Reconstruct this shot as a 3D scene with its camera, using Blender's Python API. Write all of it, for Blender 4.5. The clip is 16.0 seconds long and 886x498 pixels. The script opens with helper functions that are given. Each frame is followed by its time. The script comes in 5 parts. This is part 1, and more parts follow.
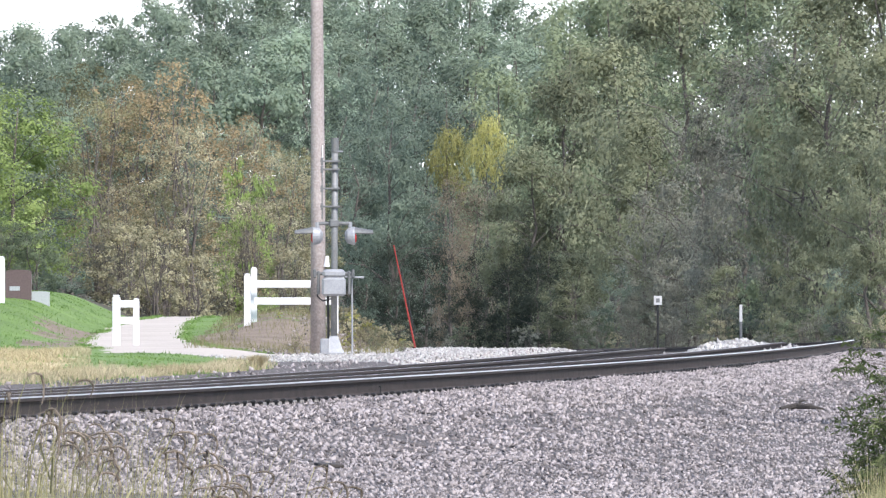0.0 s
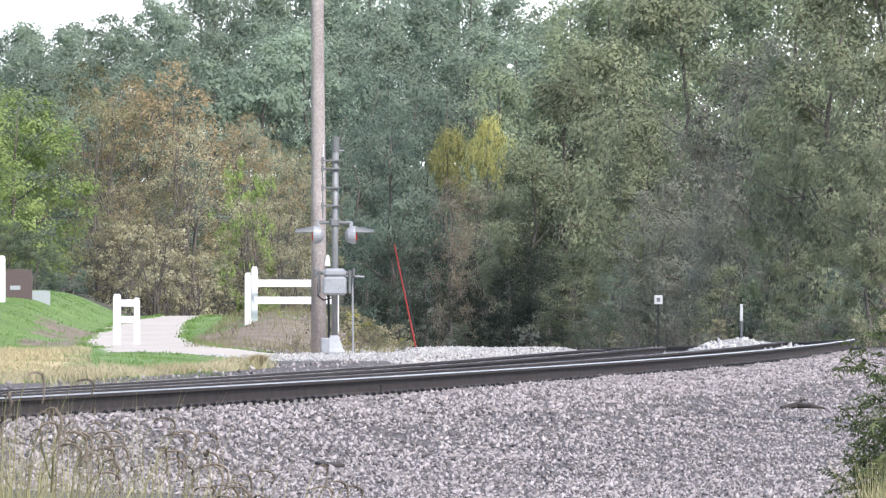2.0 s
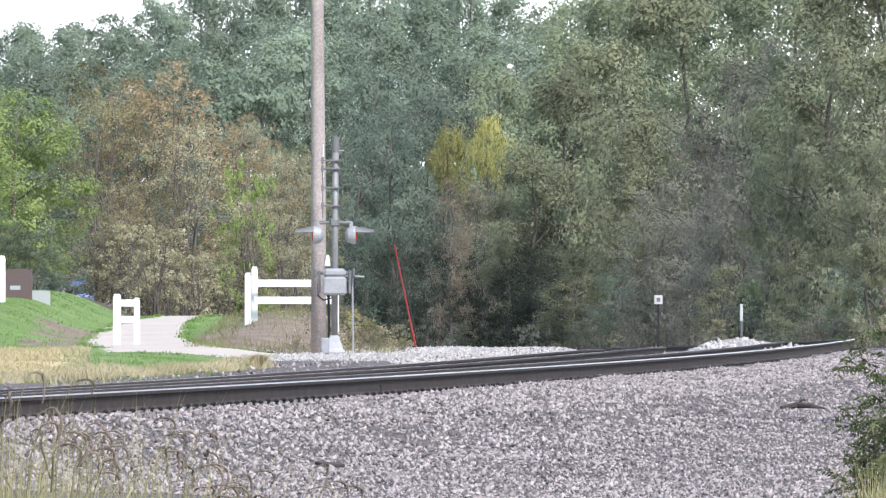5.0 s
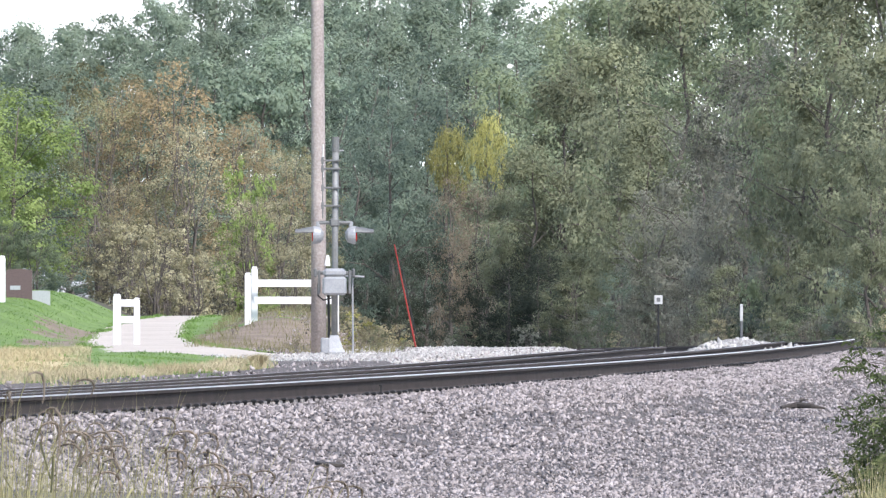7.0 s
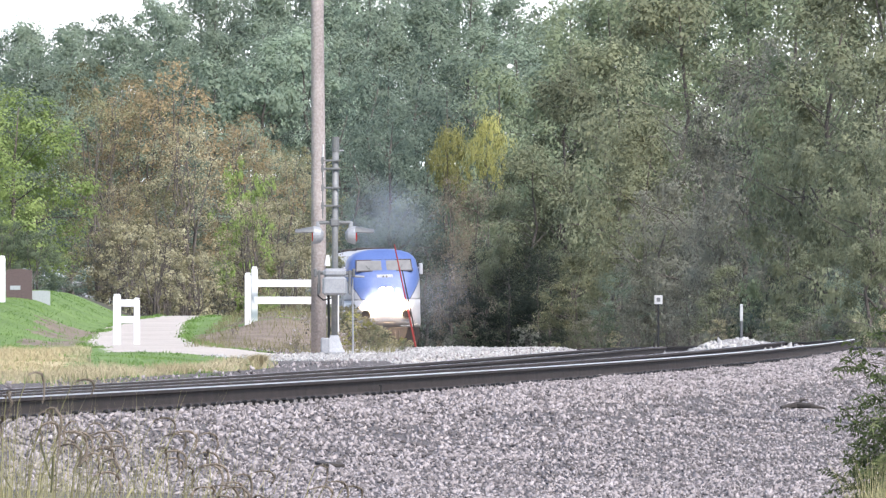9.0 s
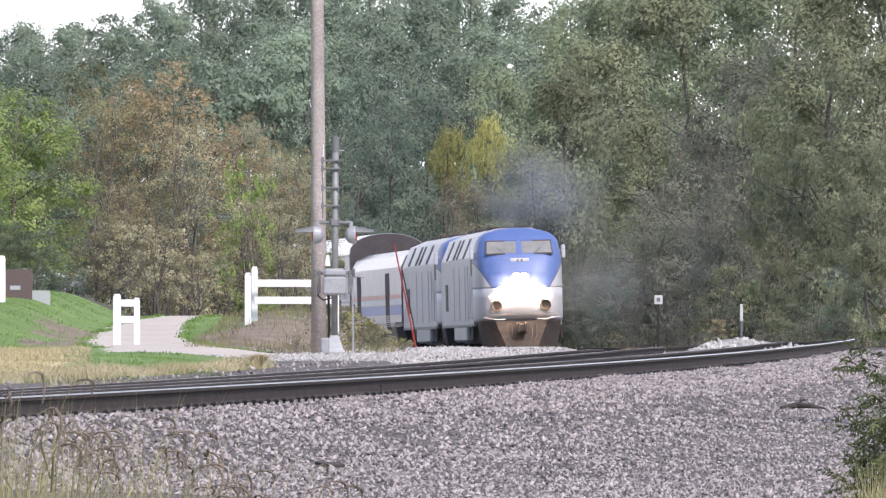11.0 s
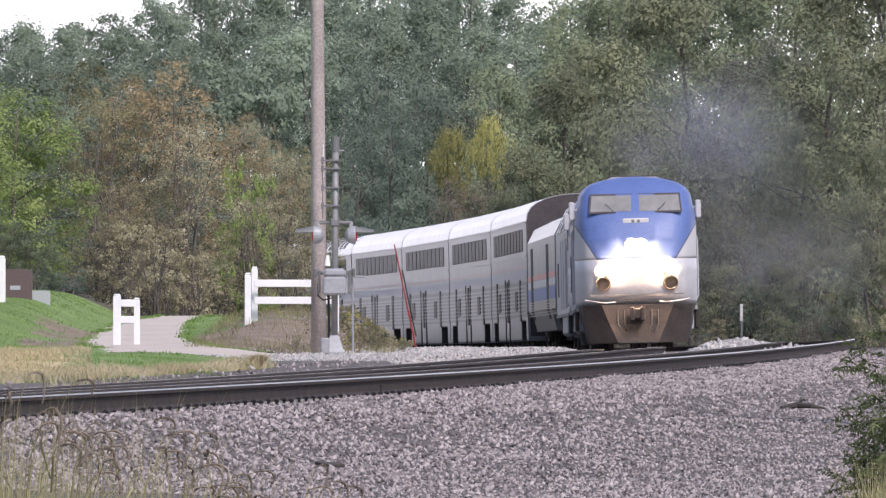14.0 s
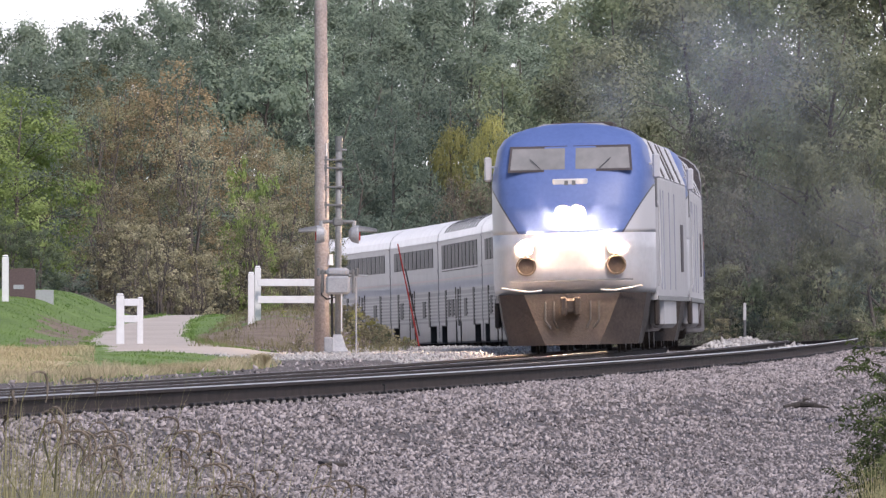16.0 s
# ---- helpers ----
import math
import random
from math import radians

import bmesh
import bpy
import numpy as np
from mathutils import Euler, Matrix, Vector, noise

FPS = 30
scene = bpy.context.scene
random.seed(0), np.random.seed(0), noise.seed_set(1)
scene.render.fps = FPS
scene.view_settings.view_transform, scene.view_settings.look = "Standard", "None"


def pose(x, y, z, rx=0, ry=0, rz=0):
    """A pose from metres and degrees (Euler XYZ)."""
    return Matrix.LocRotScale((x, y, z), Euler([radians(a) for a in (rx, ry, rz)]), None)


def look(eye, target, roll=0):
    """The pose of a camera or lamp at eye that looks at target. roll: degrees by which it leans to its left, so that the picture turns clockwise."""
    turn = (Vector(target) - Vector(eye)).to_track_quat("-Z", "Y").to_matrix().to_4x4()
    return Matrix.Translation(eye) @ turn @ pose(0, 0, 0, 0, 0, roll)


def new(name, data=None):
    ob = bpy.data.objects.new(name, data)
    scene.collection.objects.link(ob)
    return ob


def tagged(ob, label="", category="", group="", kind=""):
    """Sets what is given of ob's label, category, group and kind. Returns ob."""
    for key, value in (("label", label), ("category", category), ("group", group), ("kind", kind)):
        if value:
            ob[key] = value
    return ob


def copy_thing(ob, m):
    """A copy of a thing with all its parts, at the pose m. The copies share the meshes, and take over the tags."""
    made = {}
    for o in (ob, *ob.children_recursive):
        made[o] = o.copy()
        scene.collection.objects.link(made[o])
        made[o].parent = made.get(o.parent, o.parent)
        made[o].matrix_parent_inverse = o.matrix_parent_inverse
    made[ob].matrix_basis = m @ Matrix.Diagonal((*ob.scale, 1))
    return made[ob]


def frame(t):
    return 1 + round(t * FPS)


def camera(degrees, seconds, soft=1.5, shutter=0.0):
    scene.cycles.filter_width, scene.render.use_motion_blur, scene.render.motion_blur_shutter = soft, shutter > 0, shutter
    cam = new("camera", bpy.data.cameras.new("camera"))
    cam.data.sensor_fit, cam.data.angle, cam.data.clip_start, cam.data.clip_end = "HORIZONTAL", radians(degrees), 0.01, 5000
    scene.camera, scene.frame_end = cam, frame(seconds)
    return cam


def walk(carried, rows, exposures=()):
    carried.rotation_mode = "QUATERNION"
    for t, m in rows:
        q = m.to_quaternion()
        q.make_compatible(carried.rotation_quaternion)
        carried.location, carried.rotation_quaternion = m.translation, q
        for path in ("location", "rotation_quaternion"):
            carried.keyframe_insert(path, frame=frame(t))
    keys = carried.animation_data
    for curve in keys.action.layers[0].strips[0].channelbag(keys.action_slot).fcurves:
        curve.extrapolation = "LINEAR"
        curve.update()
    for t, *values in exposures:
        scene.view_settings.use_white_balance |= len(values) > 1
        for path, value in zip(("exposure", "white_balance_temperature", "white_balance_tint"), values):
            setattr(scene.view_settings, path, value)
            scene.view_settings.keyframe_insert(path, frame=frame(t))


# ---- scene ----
# A tele view over two curved tracks and a gravel crossing; a passenger train comes round the bend.
CAM_Z = 1.0
cam = camera(4.539, 16.0, soft=1.35)


def aim(dx, dy):
    """Camera pose for a small swing, in thousandths of a degree to the left and down."""
    return pose(0, 0, CAM_Z, 90 + 0.2085 - dy / 1000, 0, dx / 1000)


walk(cam, [(0.0, aim(-3, -4)), (0.2, aim(-1, -1)), (0.4, aim(0, 0)), (8.0, aim(0, 0)), (15.75, aim(0, 0)),
           (15.9, aim(8, 1)), (16.0, aim(17, 4))],
     exposures=[(0.0, 0.9, 6200, 12), (8.4, 0.9, 6200, 12), (9.2, 0.86, 6250, 13), (11.3, 0.6, 6350, 17), (12.5, 0.49, 6400, 19), (14.5, 0.27, 6400, 20), (16.0, 0.16, 6400, 20)])

# ---- light: thin bright overcast ----
SUN_EL, SUN_AZ = radians(48), radians(152)
world = bpy.data.worlds.new("overcast_sky")
scene.world = world
world.use_nodes = True
wn = world.node_tree.nodes
sky = wn.new("ShaderNodeTexSky")
sky.sky_type, sky.sun_disc = "NISHITA", False
sky.sun_elevation, sky.sun_rotation = SUN_EL, SUN_AZ
sky.air_density, sky.dust_density, sky.ozone_density = 1.0, 1.0, 1.0
wn["Background"].inputs["Strength"].default_value = 0.115
world.node_tree.links.new(sky.outputs[0], wn["Background"].inputs["Color"])
sun = new("sun", bpy.data.lights.new("sun", "SUN"))
sun.data.energy, sun.data.angle, sun.data.color = 3.0, radians(14), (1.0, 0.94, 0.87)
sun.matrix_world = look((math.sin(SUN_AZ) * 50, math.cos(SUN_AZ) * 50, math.tan(SUN_EL) * 50), (0, 0, 0))

# ---- materials ----
def material(name, c1, c2, rough=0.8, metal=0.0, scale=8.0, fine=60.0, bump=0.3, by="noise", spec=0.5, leafy=0.0, c3=None):
    """Two-colour procedural surface. by: noise, object (random per thing), island (random per loose piece)."""
    m = bpy.data.materials.new(name)
    m.use_nodes = True
    nt, n = m.node_tree, m.node_tree.nodes
    b = n["Principled BSDF"]
    b.inputs["Roughness"].default_value, b.inputs["Metallic"].default_value = rough, metal
    b.inputs["Specular IOR Level"].default_value = spec
    tc = n.new("ShaderNodeTexCoord")
    n1, n2 = n.new("ShaderNodeTexNoise"), n.new("ShaderNodeTexNoise")
    for k, s in ((n1, scale), (n2, fine)):
        k.inputs["Scale"].default_value, k.inputs["Detail"].default_value = s, 4.0
        nt.links.new(tc.outputs["Object"], k.inputs["Vector"])
    ramp = n.new("ShaderNodeValToRGB")
    e = ramp.color_ramp.elements
    e[0].position, e[1].position = (0.3, 0.7) if by == "noise" else (0.0, 1.0)
    e[0].color, e[1].color = (*c1, 1), (*c2, 1)
    if c3:
        k = e.new(0.5)
        k.color = (*c3, 1)
    mix = n.new("ShaderNodeMath")
    mix.operation = "MULTIPLY_ADD"
    mix.inputs[1].default_value = 0.2 if leafy else 0.8 if by == "island" else 0.5
    if by == "island":
        g = n.new("ShaderNodeNewGeometry")
        nt.links.new(g.outputs["Random Per Island"], mix.inputs[0])
        half = n.new("ShaderNodeMath")
        half.operation = "MULTIPLY"
        half.inputs[1].default_value = 0.22
        if leafy:
            half.operation = "MULTIPLY_ADD"
            half.inputs[1].default_value, half.inputs[2].default_value = 2.0, -0.58
            half.use_clamp = True
        nt.links.new(n1.outputs["Fac"], half.inputs[0])
        nt.links.new(half.outputs[0], mix.inputs[2])
    elif by == "object":
        g = n.new("ShaderNodeObjectInfo")
        nt.links.new(g.outputs["Random"], mix.inputs[0])
        half = n.new("ShaderNodeMath")
        half.operation = "MULTIPLY"
        half.inputs[1].default_value = 0.5
        nt.links.new(n2.outputs["Fac"], half.inputs[0])
        nt.links.new(half.outputs[0], mix.inputs[2])
    else:
        nt.links.new(n1.outputs["Fac"], mix.inputs[0])
        half = n.new("ShaderNodeMath")
        half.operation = "MULTIPLY"
        half.inputs[1].default_value = 0.5
        nt.links.new(n2.outputs["Fac"], half.inputs[0])
        nt.links.new(half.outputs[0], mix.inputs[2])
    nt.links.new(mix.outputs[0], ramp.inputs["Fac"])
    out = ramp.outputs["Color"]
    if leafy:
        info, span, hsv = n.new("ShaderNodeObjectInfo"), n.new("ShaderNodeMapRange"), n.new("ShaderNodeHueSaturation")
        span.inputs["To Min"].default_value, span.inputs["To Max"].default_value = 0.66, 1.34
        nt.links.new(info.outputs["Random"], span.inputs["Value"])
        nt.links.new(span.outputs[0], hsv.inputs["Value"])
        nt.links.new(out, hsv.inputs["Color"])
        out = hsv.outputs[0]
    nt.links.new(out, b.inputs["Base Color"])
    if bump:
        bp = n.new("ShaderNodeBump")
        bp.inputs["Strength"].default_value, bp.inputs["Distance"].default_value = bump, 0.02
        nt.links.new(n2.outputs["Fac"], bp.inputs["Height"])
        nt.links.new(bp.outputs["Normal"], b.inputs["Normal"])
    if leafy:
        tr = n.new("ShaderNodeBsdfTranslucent")
        nt.links.new(out, tr.inputs["Color"])
        mx = n.new("ShaderNodeMixShader")
        mx.inputs[0].default_value = leafy
        nt.links.new(b.outputs[0], mx.inputs[1])
        nt.links.new(tr.outputs[0], mx.inputs[2])
        nt.links.new(mx.outputs[0], n["Material Output"].inputs["Surface"])
    return m


def glow(name, colour, strength):
    m = bpy.data.materials.new(name)
    m.use_nodes = True
    b = m.node_tree.nodes["Principled BSDF"]
    b.inputs["Base Color"].default_value = (*colour, 1)
    b.inputs["Emission Color"].default_value = (*colour, 1)
    b.inputs["Emission Strength"].default_value = strength
    return m


def leaves(name, c1, c2, c3=None):
    return material(name, c1, c2, rough=0.6, scale=0.35, fine=1.4, bump=0, by="island", spec=0.12, leafy=0.45, c3=c3)


M = dict(
    stone=material("ballast_stone", (0.03, 0.026, 0.026), (0.52, 0.465, 0.455), 0.9, scale=1.2, fine=30, by="island", bump=0.2),
    stone_single=material("single_stone", (0.03, 0.026, 0.026), (0.52, 0.465, 0.455), 0.9, scale=1.2, fine=30, by="object", bump=0.2),
    tie_dark=material("dark_wood", (0.03, 0.026, 0.024), (0.08, 0.07, 0.062), 0.9, scale=5, fine=40),
    stone_pale=material("crushed_limestone", (0.24, 0.23, 0.22), (0.58, 0.565, 0.545), 0.9, scale=1.2, fine=30, by="island", bump=0.2),
    # bed toned darker than the stones, painting the shade in their gaps
    ballast=material("ballast_bed", (0.03, 0.027, 0.026), (0.2, 0.178, 0.172), 0.95, scale=22, fine=70, bump=0.8),
    rail_rust=material("rail_rust", (0.03, 0.025, 0.023), (0.072, 0.057, 0.052), 0.85, scale=3, fine=50, bump=0.2, spec=0.2),
    rail_shine=material("rail_worn_top", (0.15, 0.15, 0.16), (0.31, 0.31, 0.32), 0.38, 1.0, scale=2, fine=80, bump=0.05),
    tie=material("tie_timber", (0.035, 0.03, 0.027), (0.1, 0.088, 0.08), 0.9, scale=5, fine=40),
    plate=material("tie_plate_rust", (0.34, 0.3, 0.28), (0.52, 0.48, 0.45), 0.85),
    pole=material("weathered_pole", (0.22, 0.185, 0.175), (0.5, 0.445, 0.42), 0.9, scale=1.2, fine=25, bump=0.5),
    galv=material("galvanised_steel", (0.26, 0.27, 0.285), (0.4, 0.41, 0.43), 0.55, 0.3, scale=5, fine=40, bump=0.1),
    galv_dark=material("dull_steel", (0.12, 0.125, 0.125), (0.23, 0.235, 0.235), 0.6, 0.3, scale=5, fine=40, bump=0.1),
    black=material("black_enamel", (0.012, 0.012, 0.013), (0.03, 0.03, 0.032), 0.5, bump=0.05),
    white=material("white_vinyl", (0.72, 0.72, 0.72), (0.84, 0.84, 0.85), 0.55, scale=2, fine=20, bump=0.05),
    granite=material("brown_granite", (0.075, 0.05, 0.05), (0.15, 0.105, 0.105), 0.4, scale=30, fine=120, bump=0.05),
    granite_grey=material("grey_granite", (0.3, 0.32, 0.34), (0.46, 0.48, 0.5), 0.6, scale=30, fine=120, bump=0.05),
    red=material("red_paint", (0.24, 0.024, 0.022), (0.34, 0.048, 0.038), 0.5, scale=4, fine=30, bump=0.1),
    red_lens=material("red_lens", (0.4, 0.02, 0.02), (0.55, 0.04, 0.03), 0.2, bump=0),
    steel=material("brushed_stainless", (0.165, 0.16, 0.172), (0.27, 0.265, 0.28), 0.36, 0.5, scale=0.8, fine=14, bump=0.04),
    # same stainless as the sides, painted paler for the sky light from above
    steel_roof_lit=material("stainless_roof", (0.42, 0.42, 0.44), (0.58, 0.58, 0.6), 0.36, 0.6, scale=0.8, fine=14, bump=0.04),
    silver=material("silver_paint", (0.34, 0.335, 0.345), (0.44, 0.435, 0.445), 0.5, 0.15, scale=0.7, fine=9, bump=0.04),
    silver_light=material("light_silver_paint", (0.46, 0.46, 0.475), (0.58, 0.58, 0.595), 0.5, 0.15, scale=0.7, fine=9, bump=0.04),
    stripe_blue=material("blue_stripe", (0.07, 0.13, 0.36), (0.1, 0.17, 0.44), 0.45, scale=1, fine=12, bump=0.03),
    stripe_red=material("red_stripe", (0.5, 0.17, 0.15), (0.62, 0.25, 0.22), 0.45, scale=1, fine=12, bump=0.03),
    stripe_pink=material("faded_red_line", (0.36, 0.29, 0.295), (0.42, 0.34, 0.34), 0.5, 0.2, scale=1, fine=12, bump=0.03),
    stripe_grey=material("faded_band", (0.27, 0.28, 0.33), (0.36, 0.37, 0.42), 0.5, 0.2, scale=1, fine=12, bump=0.03),
    glass=material("tinted_glass", (0.015, 0.016, 0.018), (0.03, 0.031, 0.034), 0.45, scale=1, fine=5, bump=0, spec=0.12),
    # pale base colour paints the sky's reflection into the windshield
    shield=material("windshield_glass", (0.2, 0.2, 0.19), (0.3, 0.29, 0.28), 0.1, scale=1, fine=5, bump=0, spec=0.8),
    underside=material("oily_underframe", (0.025, 0.02, 0.018), (0.075, 0.06, 0.05), 0.8, scale=3, fine=20),
    pilot=material("dirty_pilot", (0.018, 0.0145, 0.0135), (0.055, 0.043, 0.037), 0.75, scale=3, fine=20),
    car_end=material("dark_car_end", (0.04, 0.034, 0.037), (0.075, 0.063, 0.067), 0.7, scale=2, fine=14),
    headlight=glow("headlight_lamp", (1.0, 0.68, 0.38), 1500),
    ditch=glow("ditch_lamp", (1.0, 0.7, 0.4), 1300),
    bark=material("bark", (0.07, 0.06, 0.052), (0.19, 0.165, 0.145), 0.95, scale=3, fine=20, bump=0.6),
    # hill leaves paled and greyed: the distance haze is painted into their colour
    leaf_far_hazed=leaves("hill_leaves", (0.2, 0.255, 0.2), (0.35, 0.42, 0.3)),
    leaf_soft=leaves("blue_green_leaves", (0.12, 0.16, 0.13), (0.24, 0.295, 0.215)),
    leaf_pale=leaves("pale_green_leaves", (0.155, 0.19, 0.122), (0.33, 0.38, 0.23)),
    leaf_vine=leaves("withered_vine_leaves", (0.12, 0.1, 0.075), (0.34, 0.29, 0.21)),
    leaf_thin=leaves("fading_leaves", (0.13, 0.13, 0.07), (0.38, 0.36, 0.2)),
    leaf_mid=leaves("wood_leaves", (0.088, 0.122, 0.078), (0.255, 0.3, 0.18)),
    leaf_olive=leaves("olive_leaves", (0.108, 0.126, 0.08), (0.335, 0.35, 0.22)),
    leaf_grey=leaves("greying_leaves", (0.145, 0.15, 0.12), (0.36, 0.36, 0.285)),
    leaf_green=leaves("bright_leaves", (0.16, 0.23, 0.07), (0.44, 0.53, 0.2)),
    leaf_brown=leaves("autumn_leaves", (0.2, 0.2, 0.125), (0.6, 0.565, 0.39), (0.37, 0.34, 0.215)),
    leaf_yellow=leaves("yellow_leaves", (0.25, 0.25, 0.09), (0.62, 0.6, 0.24)),
    leaf_bush=leaves("bush_leaves", (0.08, 0.105, 0.045), (0.3, 0.325, 0.15)),
    leaf_near=leaves("near_leaves", (0.05, 0.078, 0.03), (0.2, 0.245, 0.1)),
    lawn=material("mown_lawn", (0.07, 0.122, 0.026), (0.19, 0.3, 0.07), 0.9, scale=0.5, fine=12, bump=0.6),
    straw=material("straw_thatch", (0.38, 0.31, 0.17), (0.64, 0.54, 0.33), 0.95, scale=0.7, fine=14, bump=0.6),
    grass_green=leaves("lawn_blades", (0.1, 0.18, 0.045), (0.24, 0.35, 0.11)),
    grass_dry=leaves("dry_grass_blades", (0.5, 0.42, 0.24), (0.8, 0.7, 0.46)),
    grass_weed=leaves("weed_blades", (0.2, 0.2, 0.09), (0.5, 0.45, 0.25)),
    leaf_rust=leaves("rusty_leaves", (0.21, 0.175, 0.105), (0.54, 0.42, 0.24)),
    cloud=glow("bright_overcast", (0.97, 0.98, 1.0), 1.0),
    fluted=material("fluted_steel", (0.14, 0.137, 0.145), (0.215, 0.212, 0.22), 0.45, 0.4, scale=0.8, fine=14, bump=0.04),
    mast=material("dull_galvanised_mast", (0.17, 0.175, 0.175), (0.29, 0.295, 0.295), 0.6, 0.3, scale=5, fine=40, bump=0.1),
    # leaf colour darkened to paint the shade under the wood's edge
    leaf_shaded=leaves("dark_evergreen_leaves", (0.028, 0.038, 0.03), (0.085, 0.1, 0.072)),
    seed=leaves("foxtail_heads", (0.22, 0.18, 0.135), (0.44, 0.37, 0.29)),
    road=material("pale_gravel", (0.4, 0.35, 0.3), (0.56, 0.505, 0.45), 0.95, scale=0.7, fine=30, bump=0.5),
    soil=material("bare_earth", (0.11, 0.082, 0.06), (0.31, 0.245, 0.185), 0.95, scale=0.8, fine=14, bump=0.8),
    litter=material("forest_floor", (0.04, 0.036, 0.025), (0.1, 0.085, 0.055), 0.95, scale=0.6, fine=9, bump=0.8),
    sign_white=material("sign_white", (0.5, 0.5, 0.5), (0.62, 0.62, 0.61), 0.5, bump=0.02),
)


def smoke_material(name, colour, most):
    """Thin haze, patchy, thinning to nothing at a puff's rim."""
    m = bpy.data.materials.new(name)
    m.use_nodes = True
    nt, n = m.node_tree, m.node_tree.nodes
    n.remove(n["Principled BSDF"])
    tc, tex, span = n.new("ShaderNodeTexCoord"), n.new("ShaderNodeTexNoise"), n.new("ShaderNodeMapRange")
    info, flat, ball, mul = n.new("ShaderNodeObjectInfo"), n.new("ShaderNodeMapping"), n.new("ShaderNodeTexGradient"), n.new("ShaderNodeMath")
    tex.noise_dimensions = "4D"
    tex.inputs["Scale"].default_value, tex.inputs["Detail"].default_value = 1.1, 2.0
    wide = n.new("ShaderNodeMath")
    wide.operation, wide.inputs[1].default_value = "MULTIPLY", 40.0
    nt.links.new(info.outputs["Random"], wide.inputs[0])
    nt.links.new(wide.outputs[0], tex.inputs["W"])
    flat.inputs["Scale"].default_value = (0, 1, 1)
    ball.gradient_type = "SPHERICAL"
    mul.operation = "MULTIPLY"
    span.inputs["From Min"].default_value, span.inputs["From Max"].default_value = 0.3, 0.7
    span.inputs["To Min"].default_value, span.inputs["To Max"].default_value = 0.0, most
    clear, haze, mx = n.new("ShaderNodeBsdfTransparent"), n.new("ShaderNodeBsdfDiffuse"), n.new("ShaderNodeMixShader")
    thru, both = n.new("ShaderNodeBsdfTranslucent"), n.new("ShaderNodeMixShader")
    haze.inputs["Color"].default_value = thru.inputs["Color"].default_value = (*colour, 1)
    both.inputs[0].default_value = 0.5
    for a, b in ((tc.outputs["Object"], tex.inputs["Vector"]), (tc.outputs["Object"], flat.inputs["Vector"]), (flat.outputs[0], ball.inputs["Vector"]), (tex.outputs["Fac"], span.inputs["Value"]),
                 (span.outputs[0], mul.inputs[0]), (ball.outputs["Fac"], mul.inputs[1]), (mul.outputs[0], mx.inputs[0]), (clear.outputs[0], mx.inputs[1]),
                 (haze.outputs[0], both.inputs[1]), (thru.outputs[0], both.inputs[2]), (both.outputs[0], mx.inputs[2]), (mx.outputs[0], n["Material Output"].inputs["Surface"])):
        nt.links.new(a, b)
    return m


def nose_paint():
    """Blue cab front that tapers towards the lamps, silver cheeks, a thin dark line between."""
    m = material("nose_paint", (0.085, 0.135, 0.32), (0.115, 0.175, 0.4), 0.48, 0.0, scale=1.0, fine=12, bump=0.03)
    nt, n = m.node_tree, m.node_tree.nodes
    tc, sep = n.new("ShaderNodeTexCoord"), n.new("ShaderNodeSeparateXYZ")
    nt.links.new(tc.outputs["Object"], sep.inputs[0])

    def maths(op, a, b=0.0, c=0.0):
        k = n.new("ShaderNodeMath")
        k.operation = op
        for i, v in enumerate((a, b, c)):
            if isinstance(v, float):
                k.inputs[i].default_value = v
            else:
                nt.links.new(v, k.inputs[i])
        return k.outputs[0]
    side = maths("ABSOLUTE", sep.outputs["Y"])
    edge = maths("SUBTRACT", side, maths("MULTIPLY_ADD", sep.outputs["Z"], 0.62, -0.42))
    b = n["Principled BSDF"]
    out = b.inputs["Base Color"].links[0].from_socket
    for limit, colour in ((0.0, (0.07, 0.07, 0.08, 1)), (0.03, (0.5, 0.5, 0.515, 1))):
        mix = n.new("ShaderNodeMix")
        mix.data_type = "RGBA"
        nt.links.new(maths("GREATER_THAN", edge, limit), mix.inputs["Factor"])
        nt.links.new(out, mix.inputs[6])
        mix.inputs[7].default_value = colour
        out = mix.outputs[2]
    nt.links.new(out, b.inputs["Base Color"])
    return m


M["nose_paint"] = nose_paint()
M["smoke"] = smoke_material("exhaust_haze", (0.48, 0.52, 0.62), 0.21)
M["dust"] = smoke_material("track_dust", (0.46, 0.46, 0.48), 0.28)


